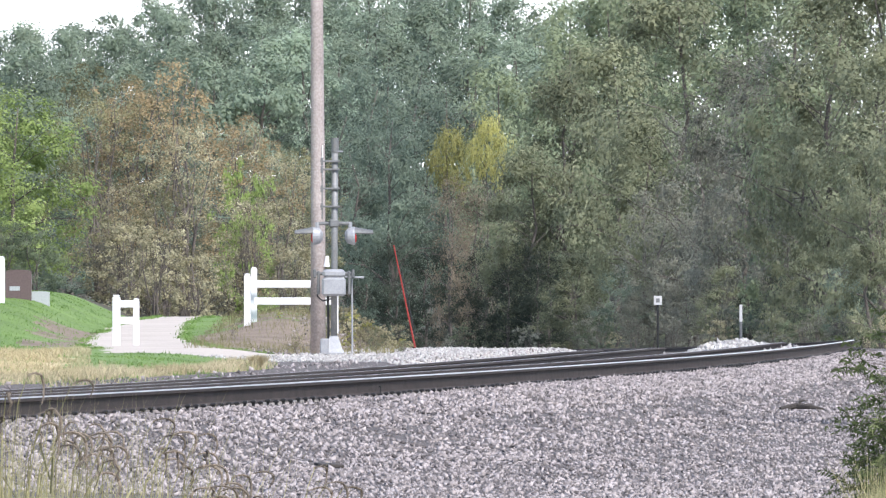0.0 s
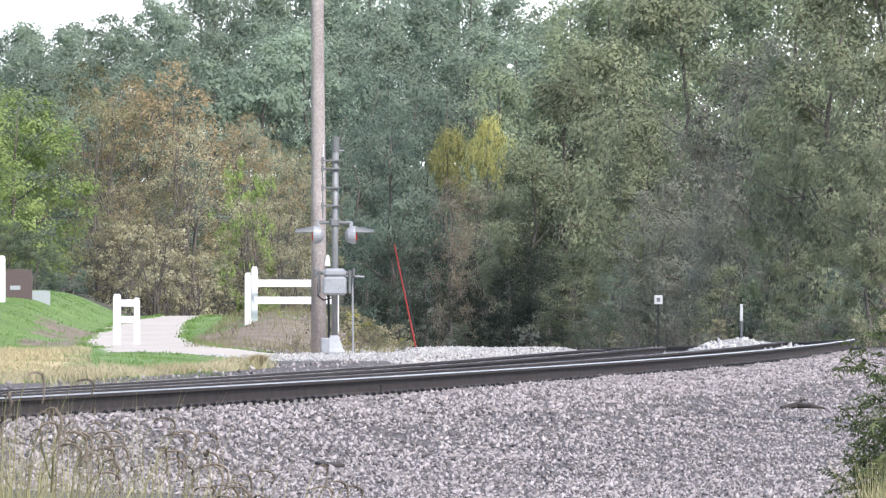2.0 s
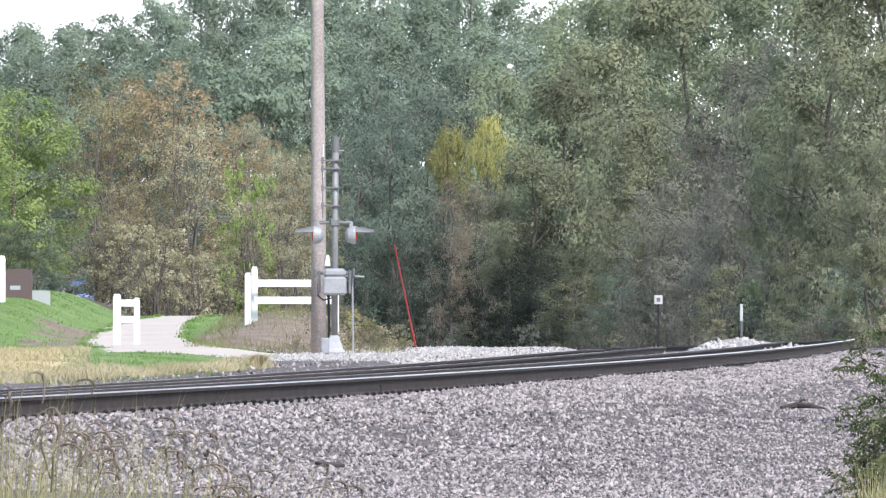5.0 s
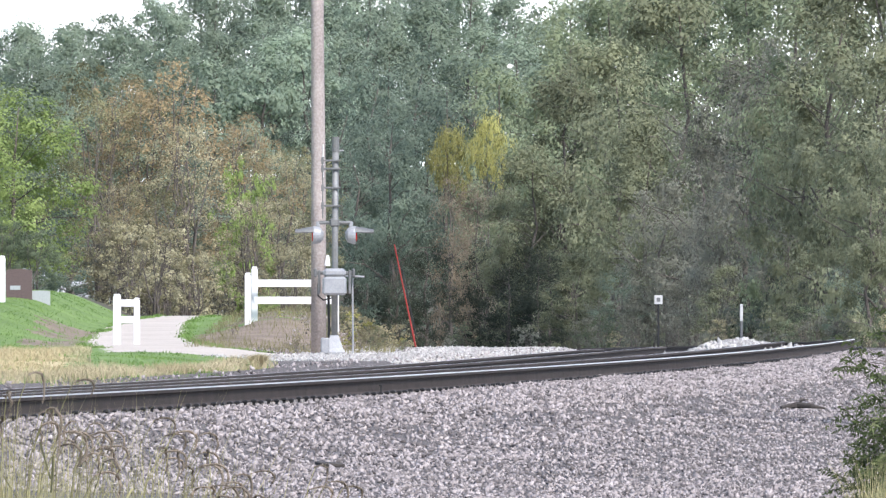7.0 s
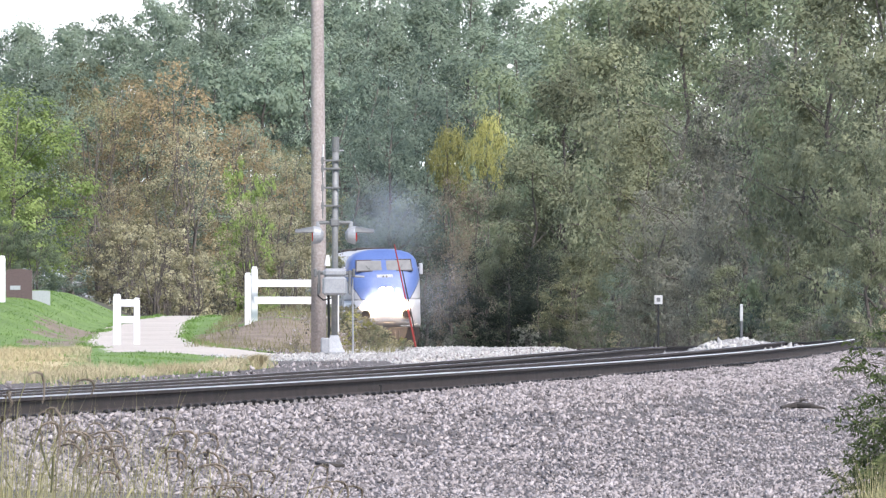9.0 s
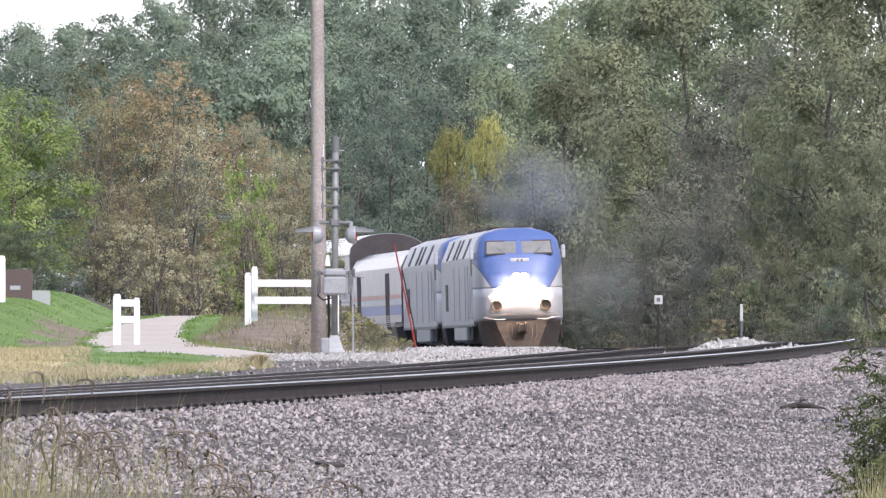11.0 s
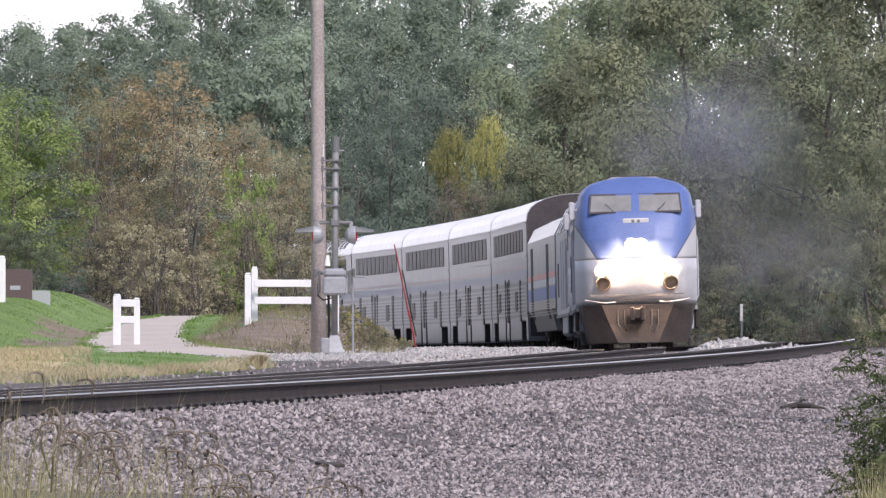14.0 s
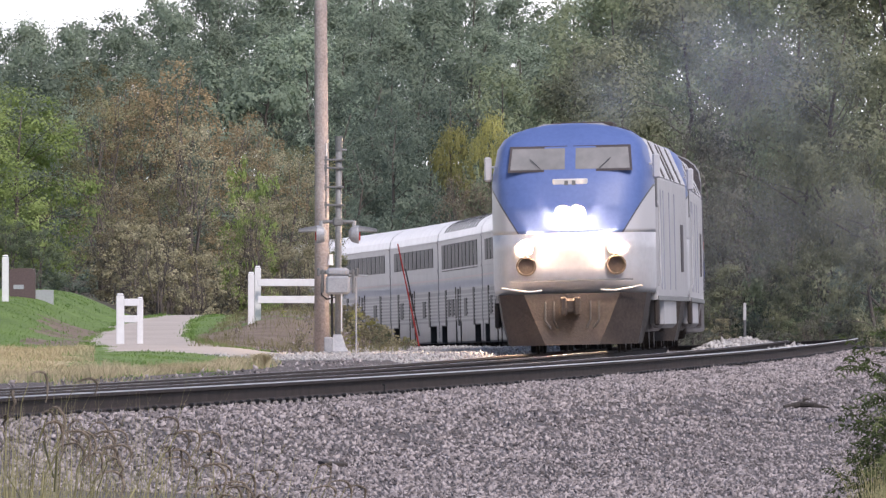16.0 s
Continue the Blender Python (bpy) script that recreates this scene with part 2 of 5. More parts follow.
# ---- building helpers ----
class Solid:
    """Collects vertices and faces of one mesh."""

    def __init__(self):
        self.v, self.f = [], []

    def add(self, verts, faces):
        k = len(self.v)
        self.v += [tuple(p) for p in verts]
        self.f += [tuple(i + k for i in q) for q in faces]
        return self

    def box(self, c, s, ch=0.0):
        """A box of centre c and size s with its long edges chamfered by ch."""
        x, y, z = c
        a, b, h = s[0] / 2, s[1] / 2, s[2] / 2
        if not ch:
            vs = [(x + i * a, y + j * b, z + k * h) for k in (-1, 1) for i, j in ((-1, -1), (1, -1), (1, 1), (-1, 1))]
            return self.add(vs, [(3, 2, 1, 0), (4, 5, 6, 7), (0, 1, 5, 4), (1, 2, 6, 5), (2, 3, 7, 6), (3, 0, 4, 7)])
        rings = []
        for k, inn in ((-h, ch), (-h + ch, 0), (h - ch, 0), (h, ch)):
            e, g = a - inn, b - inn
            rings.append([(x + px, y + py, z + k) for px, py in ((-e + ch, -g), (e - ch, -g), (e, -g + ch), (e, g - ch),
                                                                 (e - ch, g), (-e + ch, g), (-e, g - ch), (-e, -g + ch))])
        return self.rings(rings)

    def rings(self, rings, caps=True):
        n = len(rings[0])
        fs = [(r * n + i, r * n + (i + 1) % n, (r + 1) * n + (i + 1) % n, (r + 1) * n + i)
              for r in range(len(rings) - 1) for i in range(n)]
        if caps:
            fs += [tuple(reversed(range(n))), tuple(range((len(rings) - 1) * n, len(rings) * n))]
        return self.add([p for r in rings for p in r], fs)

    def tube(self, pts, radii, n=8, caps=True):
        """A tapered tube through points."""
        rings = []
        for i, p in enumerate(pts):
            d = (Vector(pts[min(i + 1, len(pts) - 1)]) - Vector(pts[max(i - 1, 0)])).normalized()
            u = d.cross(Vector((0.3, 0.9, 0.31))).normalized()
            w = d.cross(u)
            r = radii[i] if hasattr(radii, "__len__") else radii
            rings.append([Vector(p) + (u * math.cos(a) + w * math.sin(a)) * r for a in (2 * math.pi * k / n for k in range(n))])
        return self.rings(rings, caps)

    def mesh(self, name, mat, smooth=False):
        me = bpy.data.meshes.new(name)
        me.from_pydata(self.v, [], self.f)
        if smooth:
            me.shade_smooth()
        me.materials.append(mat)
        me.update()
        return me


def thing(name, label, category, group="", kind="", m=None):
    ob = new(name)
    ob.empty_display_size = 0.2
    if m is not None:
        ob.matrix_world = m
    return tagged(ob, label, category, group, kind)


def part(name, solid, mat, parent, label="", smooth=False):
    """One mesh object under a thing or a part."""
    ob = new(name, solid.mesh(name, mat, smooth) if isinstance(solid, Solid) else solid)
    ob.parent = parent
    return tagged(ob, label)


def fast_mesh(name, verts, quads, mat):
    """A mesh from arrays of vertices and of quads."""
    me = bpy.data.meshes.new(name)
    me.vertices.add(len(verts))
    me.vertices.foreach_set("co", np.asarray(verts, np.float32).ravel())
    k = quads.shape[1]
    me.loops.add(quads.size)
    me.loops.foreach_set("vertex_index", quads.astype(np.int32).ravel())
    me.polygons.add(len(quads))
    me.polygons.foreach_set("loop_start", np.arange(len(quads), dtype=np.int32) * k)
    me.materials.append(mat)
    me.update(calc_edges=True)
    me.validate()
    return me


# ---- the lie of the tracks ----
K0, K1, TH0, X0, Y0 = 7.118e-4, -8.0e-7, 0.060, 2.225, 208.33
_s = np.arange(-230.0, 1100.0, 0.5)
_th = TH0 - K0 * _s - K1 * _s * _s / 2
_i0 = int(np.argmin(abs(_s)))
_cx = np.concatenate(([0], np.cumsum((np.sin(_th[1:]) + np.sin(_th[:-1])) * 0.25)))
_cy = np.concatenate(([0], np.cumsum((np.cos(_th[1:]) + np.cos(_th[:-1])) * 0.25)))
_cx, _cy = _cx - _cx[_i0] + X0, _cy - _cy[_i0] + Y0
GAUGE = 1.505
SPACING = 4.28
CANT = 0.055
DROP = 0.18  # the inner track lies lower


def rail_z(y):
    """Height of the outer rails' heads along the view."""
    return 0.055 - 0.0068 * 20 * np.logaddexp(0, (np.asarray(y, float) - 235) / 20)


def on_track(s, off=0.0):
    """x, y, z of the line at s metres back from the crossing, off metres to the outside of the bend, and its heading."""
    x, y, th = np.interp(s, _s, _cx), np.interp(s, _s, _cy), np.interp(s, _s, _th)
    return x + off * np.cos(th), y - off * np.sin(th), rail_z(y), th


def offset_of(x, y):
    return (x - np.interp(y, _cy, _cx)) * np.cos(np.interp(y, _cy, _th))


def step(a, b, v):
    t = np.clip((v - a) / (b - a), 0, 1)
    return t * t * (3 - 2 * t)


def ripple(x, y, k=1.0):
    return (np.sin(x * 1.7 * k + 0.6 * np.sin(y * 0.9 * k)) + np.sin(y * 1.1 * k + 1.3 * np.sin(x * 0.7 * k)) + np.sin((x + y) * 2.9 * k) * 0.5) / 2.5


def ground_z(x, y):
    """Height of the ground."""
    x, y = np.asarray(x, float), np.asarray(y, float)
    o, r = offset_of(x, y), rail_z(y)
    inner = 1 - step(1.2, 2.9, o)
    z = r - 0.215 - inner * (DROP - 0.02) + 0 * x
    # packed gravel on the inside of the bend, nearly flush with the rails
    z = z + 0.15 * (1 - step(-1.6, -0.95, o)) * step(100, 140, y) * (1 - step(250, 300, y))
    # ridge of loose ballast between the tracks past the crossing
    z = z + 0.15 * np.exp(-((o - 2.6) / 0.5) ** 2) * step(206, 220, y) * (1 - step(238, 275, y))
    # ballast kept low beside the outer rail
    z = z - 0.07 * step(4.6, 4.75, o) * (1 - step(5.06, 5.16, o)) + 0.03 * step(3.7, 3.9, o) * (1 - step(4.4, 4.6, o))
    # outer shoulder down to the flat
    z = z - 0.32 * step(5.9, 8.4, o) - 0.10 * step(8.0, 12, o) * (1 - step(240, 300, y))
    # the flat comes up to the camera
    z = z + 0.5 * (1 - step(20, 62, y))
    # inner side: low verge, then a lawn that climbs
    left = 1 - step(-6.0, -2.6, o)
    z = z + left * 0.12 * (1 - step(-4.5, -2.5, x))
    up = left * (1 - step(-2.7, -0.5, x))
    z = z + up * 0.66 * step(208, 266, y)
    z = z + 0.6 * (1 - step(-9.2, -7.2, x)) * step(214, 231, y) * left
    z = z + 0.42 * np.exp(-((x + 3.2) / 1.15) ** 2) * step(217, 230, y) * (1 - step(236, 262, y))
    # woods: rising ground on the outside, the hill beyond
    z = z + 3.0 * step(9, 60, o) * step(250, 420, y) + 8.0 * step(6, 32, o) * step(560, 840, y) + 2.0 * step(6, 32, o) * step(848, 885, y) + 3.0 * step(26, 90, o) * step(520, 850, y)
    z = z + 1.2 * (1 - step(-60, -8, o)) * step(270, 420, y)
    z = z + 0.03 * ripple(x, y, 0.6) * (abs(o) > 3.6) * (1 - step(120, 60, y))
    return z

# ---- ground: one sheet to the horizon ----
def ground_sheet():
    ys = np.concatenate((np.arange(-60, 15, 8.0), np.arange(15, 180, 1.2), np.arange(180, 270, 0.55), np.arange(270, 320, 1.2), np.arange(320, 900, 8.0), [1000, 1300, 1800, 3000]))
    us = np.concatenate(([-900, -400, -200, -120, -80, -60], np.arange(-45, -16, 3.0), np.arange(-16, -1.5, 0.17), np.arange(-1.5, 12, 0.4), np.arange(12, 46, 3.0), [60, 90, 140, 200, 400, 900]))
    cx = np.interp(ys, _cy, _cx) * step(60, 130, ys)
    X, Y = us[None, :] + cx[:, None], np.repeat(ys[:, None], len(us), 1)
    Z = ground_z(X, Y)
    n = len(us)
    i = (np.arange(len(ys) - 1)[:, None] * n + np.arange(n - 1)[None, :]).ravel()
    quads = np.stack((i, i + 1, i + n + 1, i + n), 1)
    v = np.stack((X.ravel(), Y.ravel(), Z.ravel()), 1)
    me = fast_mesh("ground", v, quads, M["ballast"])
    for k in ("lawn", "road", "soil", "litter", "straw"):
        me.materials.append(M[k])
    c = v[quads].mean(1)
    x, y, o = c[:, 0], c[:, 1], offset_of(c[:, 0], c[:, 1])
    idx = np.zeros(len(quads), int)
    left = o < -3.2
    idx[left & ((x < -2.6 - 0.5 * ripple(x, y, 1.1)) | (y > 203))] = 1
    idx[(idx == 1) & ((y < 150 + 3 * ripple(x, y)) | ((x / y < -0.033 + 0.0015 * ripple(x, y, 0.8)) & (y < 198)))] = 5
    # the drive: from the crossing, round to the left and up between the mounds
    way = np.interp(y, [196, 203, 212, 225, 245, 266], [-3.2, -4.6, -5.6, -6.2, -6.3, -5.9])
    half = np.interp(y, [196, 206, 225, 266], [2.6, 1.3, 0.95, 0.5])
    idx[(abs(x - way) < half + 0.12 * ripple(x * 0.3, y, 0.9)) & (y > 188) & (y < 268)] = 2
    idx[(y > 187 + ripple(x, y)) & (y < 260) & (o < -0.9) & (o > -7) & (x > -3.4 + step(203, 225, y) * 2.6)] = 2
    bank = left & (y > 203) & (y < 268) & (x > -5.0) & (idx != 2)
    idx[bank] = 3
    idx[bank & (ripple(x, y, 1.3) > 0.0) & (y > 228) & (x < -3.0)] = 1
    idx[(y > 268) & (left | (o > 8.5))] = 4
    idx[(y > 212) & (y < 233) & (x < -6.95) & (x > -8.3 + 0.2 * ripple(x, y, 3.0)) & (idx == 1) & (ripple(x, y) > -0.5)] = 3
    me.polygons.foreach_set("material_index", idx.astype(np.int32))
    me.shade_smooth()
    me.update()
    tagged(new("ground", me), "gravel, lawn, bare earth and woodland floor along the railway", "ground", kind="structure")


ground_sheet()

# ---- tracks ----
RAIL = [(-0.075, -0.185), (0.075, -0.185), (0.075, -0.172), (0.012, -0.150), (0.009, -0.050), (0.036, -0.040), (0.036, -0.011), (0.026, 0.0),
        (-0.024, 0.0), (-0.036, -0.007), (-0.036, -0.040), (-0.009, -0.050), (-0.012, -0.150), (-0.075, -0.172)]


def track(centre, low, s0, s1, tie0, tie1, label):
    top = thing("railway_track", label, "railway track", kind="structure")
    s = np.arange(s0, s1, 2.0)
    for side in (-1, 1):
        off = centre + side * GAUGE / 2
        x, y, z, th = on_track(s, off)
        z = z - low - (CANT if side < 0 else 0)
        rings = [[(x[i] + p * math.cos(th[i]), y[i] - p * math.sin(th[i]), z[i] + q) for p, q in RAIL] for i in range(len(s))]
        me = Solid().rings(rings).mesh("rail", M["rail_rust"])
        me.materials.append(M["rail_shine"])
        n = len(RAIL)
        for poly in me.polygons:
            if len(poly.vertices) == 4 and (set(v % n for v in poly.vertices) <= {7, 8} or (side > 0 and low == 0 and set(v % n for v in poly.vertices) <= {6, 7})):
                poly.material_index = 1
        part("rail", me, None, top)
    tie = Solid().box((0, 0, -0.08), (2.6, 0.23, 0.16), 0.012).mesh("tie", M["tie"])
    plate = Solid().box((0, 0, 0.0175), (0.27, 0.22, 0.035))
    plate = plate.mesh("tie_plate", M["plate"])
    spike = Solid().box((0, 0, 0.02), (0.03, 0.03, 0.05)).box((0.0, 0, 0.05), (0.055, 0.06, 0.03), 0.008).mesh("spike", M["black"])
    rnd = random.Random(4)
    for sv in np.arange(tie0, tie1, 0.52):
        x, y, z, th = (float(a) for a in on_track(sv, centre))
        roll = math.degrees(math.atan2(CANT, GAUGE))
        t = part("tie", tie, None, top)
        t.matrix_world = pose(x, y, z - low - CANT / 2 - 0.222 + rnd.uniform(-0.01, 0.006), 0, -roll, -math.degrees(th) + rnd.uniform(-1, 1))
        p = part("tie_plate", plate, None, t)
        p.matrix_parent_inverse = Matrix.Identity(4)
        p.matrix_basis = pose(GAUGE / 2, 0, 0)
        k = part("spike", spike, None, t)
        k.matrix_parent_inverse = Matrix.Identity(4)
        k.matrix_basis = pose(GAUGE / 2 + 0.17, rnd.uniform(-0.04, 0.04), 0.0)
    return top


track(SPACING, 0.0, -205, 330, -125, 30, "outer main line of rusty steel rails on timber ties in grey ballast")
track(0.0, DROP, -205, 900, 5, 70, "inner main line of steel rails on timber ties in grey ballast")


# ---- loose stones ----
def stones(name, label, n, seed, pick, size, mat):
    """Scattered angular stones as one mesh; pick(rng, n) gives x, y."""
    rng = np.random.default_rng(seed)
    x, y = pick(rng, n)
    z = ground_z(x, y)
    r = rng.uniform(size[0], size[1], n) * (1 - 0.25 * step(8.0, 10.5, offset_of(x, y)))
    base = np.array([(1, 0, 0), (-0.5, 0.87, 0), (-0.5, -0.87, 0), (0, 0, 1), (0, 0, -1)], float) * 0.85
    v = base[None] + rng.normal(0, 0.2, (n, 5, 3))
    v *= (r[:, None] * rng.uniform(0.3, 1.5, (n, 3)))[:, None, :]
    q = rng.normal(size=(n, 4))
    q /= np.linalg.norm(q, axis=1)[:, None]
    w, a, b, c = q.T
    R = np.stack((1 - 2 * (b * b + c * c), 2 * (a * b - c * w), 2 * (a * c + b * w), 2 * (a * b + c * w), 1 - 2 * (a * a + c * c), 2 * (b * c - a * w),
                  2 * (a * c - b * w), 2 * (b * c + a * w), 1 - 2 * (a * a + b * b)), 1).reshape(n, 3, 3)
    v = np.einsum("nij,nkj->nki", R, v) + np.stack((x, y, z + r * 0.22), 1)[:, None, :]
    f = np.array([(0, 1, 3), (1, 2, 3), (2, 0, 3), (1, 0, 4), (2, 1, 4), (0, 2, 4)])
    quads = (np.arange(n)[:, None, None] * 5 + f[None]).reshape(-1, 3)
    ob = new(name, fast_mesh(name, v.reshape(-1, 3), quads, mat))
    return tagged(ob, label, "gravel", kind="stuff")


def pick_shoulder(rng, n):
    y = 82 + 130 * rng.random(n) ** 1.25
    half = 0.0415 * y
    x = rng.uniform(-1, 1, n) * half
    o = offset_of(x, y)
    bad = o < 5.1
    x[bad] = x[bad] + (5.1 - o[bad]) + rng.random(bad.sum()) * 2
    return x, y


def pick_between(rng, n):
    s = rng.uniform(-85, 75, n)
    o = rng.uniform(-2.3, 3.5, n)
    x, y, z, th = on_track(s, o)
    return x, y


def pick_ridge(rng, n):
    s = rng.uniform(5, 60, n)
    x, y, z, th = on_track(s, 2.6 + rng.normal(0, 0.45, n))
    return x, y


def pick_crossing(rng, n):
    y = rng.uniform(184, 262, n)
    x = np.interp(y, _cy, _cx) + rng.uniform(-4.6, -0.95, n)
    return x, y


stones("ballast_stones", "grey and pinkish crushed ballast stones on the shoulder", 98000, 1, pick_shoulder, (0.013, 0.041), M["stone"])
stones("track_stones", "grey ballast stones between the two tracks", 8000, 2, pick_between, (0.02, 0.05), M["stone"])
stones("ridge_stones", "heap of pale loose ballast beside the rail", 2500, 3, pick_ridge, (0.04, 0.1), M["stone_pale"])
stones("crossing_stones", "pale crushed limestone on the crossing", 14000, 5, pick_crossing, (0.014, 0.048), M["stone_pale"])



def pick_flank(rng, n):
    y = rng.uniform(204, 250, n)
    return -0.5 - 2.6 * rng.random(n) ** 1.2 - 0.6 * (y < 215), y


stones("bank_stones", "grey stones and clods strewn over the foot of the bank", 1500, 6, pick_flank, (0.015, 0.05), M["stone"])


# ---- trees ----
def leaf_cloud(rng, centres, radii, per, size, flat=0.75):
    """Leaf quads strewn round clump centres: vertices and quads."""
    n = len(centres) * per
    c = np.repeat(centres, per, 0)
    r = np.repeat(radii, per)
    d = rng.normal(size=(n, 3))
    d /= np.linalg.norm(d, axis=1)[:, None]
    p = c + d * (r * rng.random(n) ** 0.45)[:, None] * np.array([1, 1, flat])
    nrm = d * 0.9 + np.array([0, 0, 0.55]) + rng.normal(size=(n, 3)) * 0.35
    nrm /= np.linalg.norm(nrm, axis=1)[:, None]
    a = np.cross(nrm, rng.normal(size=(n, 3)))
    a /= np.linalg.norm(a, axis=1)[:, None]
    b = np.cross(nrm, a)
    L = rng.uniform(0.6, 1.25, n)[:, None] * size
    v = np.stack((p - a * L * 0.5, p + b * L * 0.35, p + a * L * 0.5, p - b * L * 0.35), 1)
    return v.reshape(-1, 3), np.arange(n * 4).reshape(-1, 4)


def dense_crown(rng, centres, radii, per, size):
    """Boughs of small three-cornered leaves, thinning outwards: vertices and triangles."""
    n = len(centres) * per
    d = rng.normal(size=(n, 3))
    d /= np.linalg.norm(d, axis=1)[:, None]
    p = np.repeat(centres, per, 0) + d * (np.repeat(radii, per) * rng.random(n) ** 0.6 * rng.uniform(0.8, 1.5, n))[:, None] * np.array([1, 1, 0.62])
    out = p - p.mean(0)
    out /= np.linalg.norm(out, axis=1)[:, None] + 0.01
    nrm = d * 0.55 + out * 0.5 + np.array([0, 0, 0.4]) + rng.normal(size=(n, 3)) * 0.22
    nrm /= np.linalg.norm(nrm, axis=1)[:, None]
    a = np.cross(nrm, rng.normal(size=(n, 3)))
    a /= np.linalg.norm(a, axis=1)[:, None]
    b = np.cross(nrm, a)
    L = rng.uniform(0.5, 1.25, n)[:, None] * size
    v = np.stack((p - a * L * 0.6, p + a * L * 0.45 + b * L * 0.42, p + a * L * 0.45 - b * L * 0.42), 1)
    return v.reshape(-1, 3), np.arange(n * 3).reshape(-1, 3)


def tree(name, label, seed, height, spread, base, clumps, per, leaf, mat, stems=1, bare=0.0, group="", trunk_r=None, clump_r=0.16, lean=0.0, full=0.5, core=False):
    """A tree or shrub at the origin: tapered trunk with limbs, a crown of leaf clumps at the limb ends."""
    rng = np.random.default_rng(seed)
    rnd = random.Random(seed)
    top = thing(name, label, "shrub" if name == "shrub" else "tree", group)
    wood = Solid()
    tr = trunk_r or height * 0.016
    ends = []
    for k in range(stems):
        a0 = rnd.uniform(0, 6.28)
        out = 0 if stems == 1 else spread * 0.35
        pts = [Vector((math.cos(a0) * out * 0.1, math.sin(a0) * out * 0.1, -0.3))]
        for j in range(1, 7):
            f = j / 6
            pts.append(Vector((math.cos(a0) * out * f + rnd.gauss(0, 0.02) * height + lean * f, math.sin(a0) * out * f + rnd.gauss(0, 0.02) * height, height * 0.93 * f)))
        wood.tube(pts, [tr * (1.15 - 0.98 * j / 6) for j in range(7)], 7)
        for j in range(int(16 / stems) + 4):
            f = rnd.uniform(max(0.12, base * 0.8), 0.97)
            q = f * 6
            p = pts[int(q)].lerp(pts[min(int(q) + 1, 6)], q - int(q))
            a = rnd.uniform(0, 6.28)
            reach = spread * (0.35 + 0.75 * math.sin(math.pi * min(1, (f - base * 0.6) / (1.05 - base * 0.6)) ** 0.8)) * rnd.uniform(0.6, 1.05)
            e = p + Vector((math.cos(a) * reach, math.sin(a) * reach, reach * rnd.uniform(0.15, 0.7)))
            m1 = p.lerp(e, 0.5) + Vector((0, 0, reach * 0.1))
            wood.tube([p, m1, e], [tr * 0.42 * (1.1 - f), tr * 0.25 * (1.1 - f), tr * 0.06], 5, False)
            ends.append((m1, e))
    part("trunk", wood, M["bark"], top, smooth=True)
    cs = []
    twist = rnd.uniform(0, 6.28)
    for j in range(clumps):
        if rnd.random() < full:
            u, a = rnd.random() ** 0.85, rnd.uniform(0, 6.28)
            r = spread * math.sin(math.pi * (0.13 + 0.83 * u)) ** 0.7 * math.sqrt(rnd.uniform(0.25, 1)) * (1 + 0.22 * math.sin(3 * a + twist) + 0.15 * math.sin(5 * u * 6.28 + a + twist))
            q = pts[min(6, int(u * 6))]
            cs.append(Vector((r * math.cos(a) + q.x * 0.6, r * math.sin(a) + q.y * 0.6, height * (base + (1 - base) * u))))
            continue
        m1, e = ends[j % len(ends)]
        t = rnd.uniform(0.25, 1.08)
        cs.append(m1.lerp(e, t) + Vector((rnd.gauss(0, 1), rnd.gauss(0, 1), rnd.gauss(0, 0.8))) * spread * 0.13)
    # low skirts for shrubs and wood edges
    cs = np.array([(c.x, c.y, max(c.z, height * base * 0.5 + 0.1)) for c in cs])
    rad = spread * clump_r * rng.uniform(0.6, 1.5, len(cs))
    if core:
        v, q = dense_crown(rng, cs, rad, per, leaf)
        part("crown", fast_mesh("crown", v, q[rng.random(len(q)) >= bare], mat), None, top)
        return top
    v, q = leaf_cloud(rng, cs, rad, per, leaf)
    keep = rng.random(len(q)) > bare
    part("crown", fast_mesh("crown", v, q[keep], mat), None, top)
    return top


def plant(proto, x, y, scale=1.0, turn=0.0, dz=0.0):
    z = float(ground_z(x, y)) + dz
    return copy_thing(proto, Matrix.Translation((x, y, z)) @ Matrix.Rotation(turn, 4, "Z") @ Matrix.Scale(scale, 4))


def set_scale(ob, x, y, scale, turn):
    ob.location = (x, y, float(ground_z(x, y)) - 0.05)
    ob.rotation_mode = "XYZ"
    ob.rotation_euler = (0, 0, turn)
    ob.scale = scale


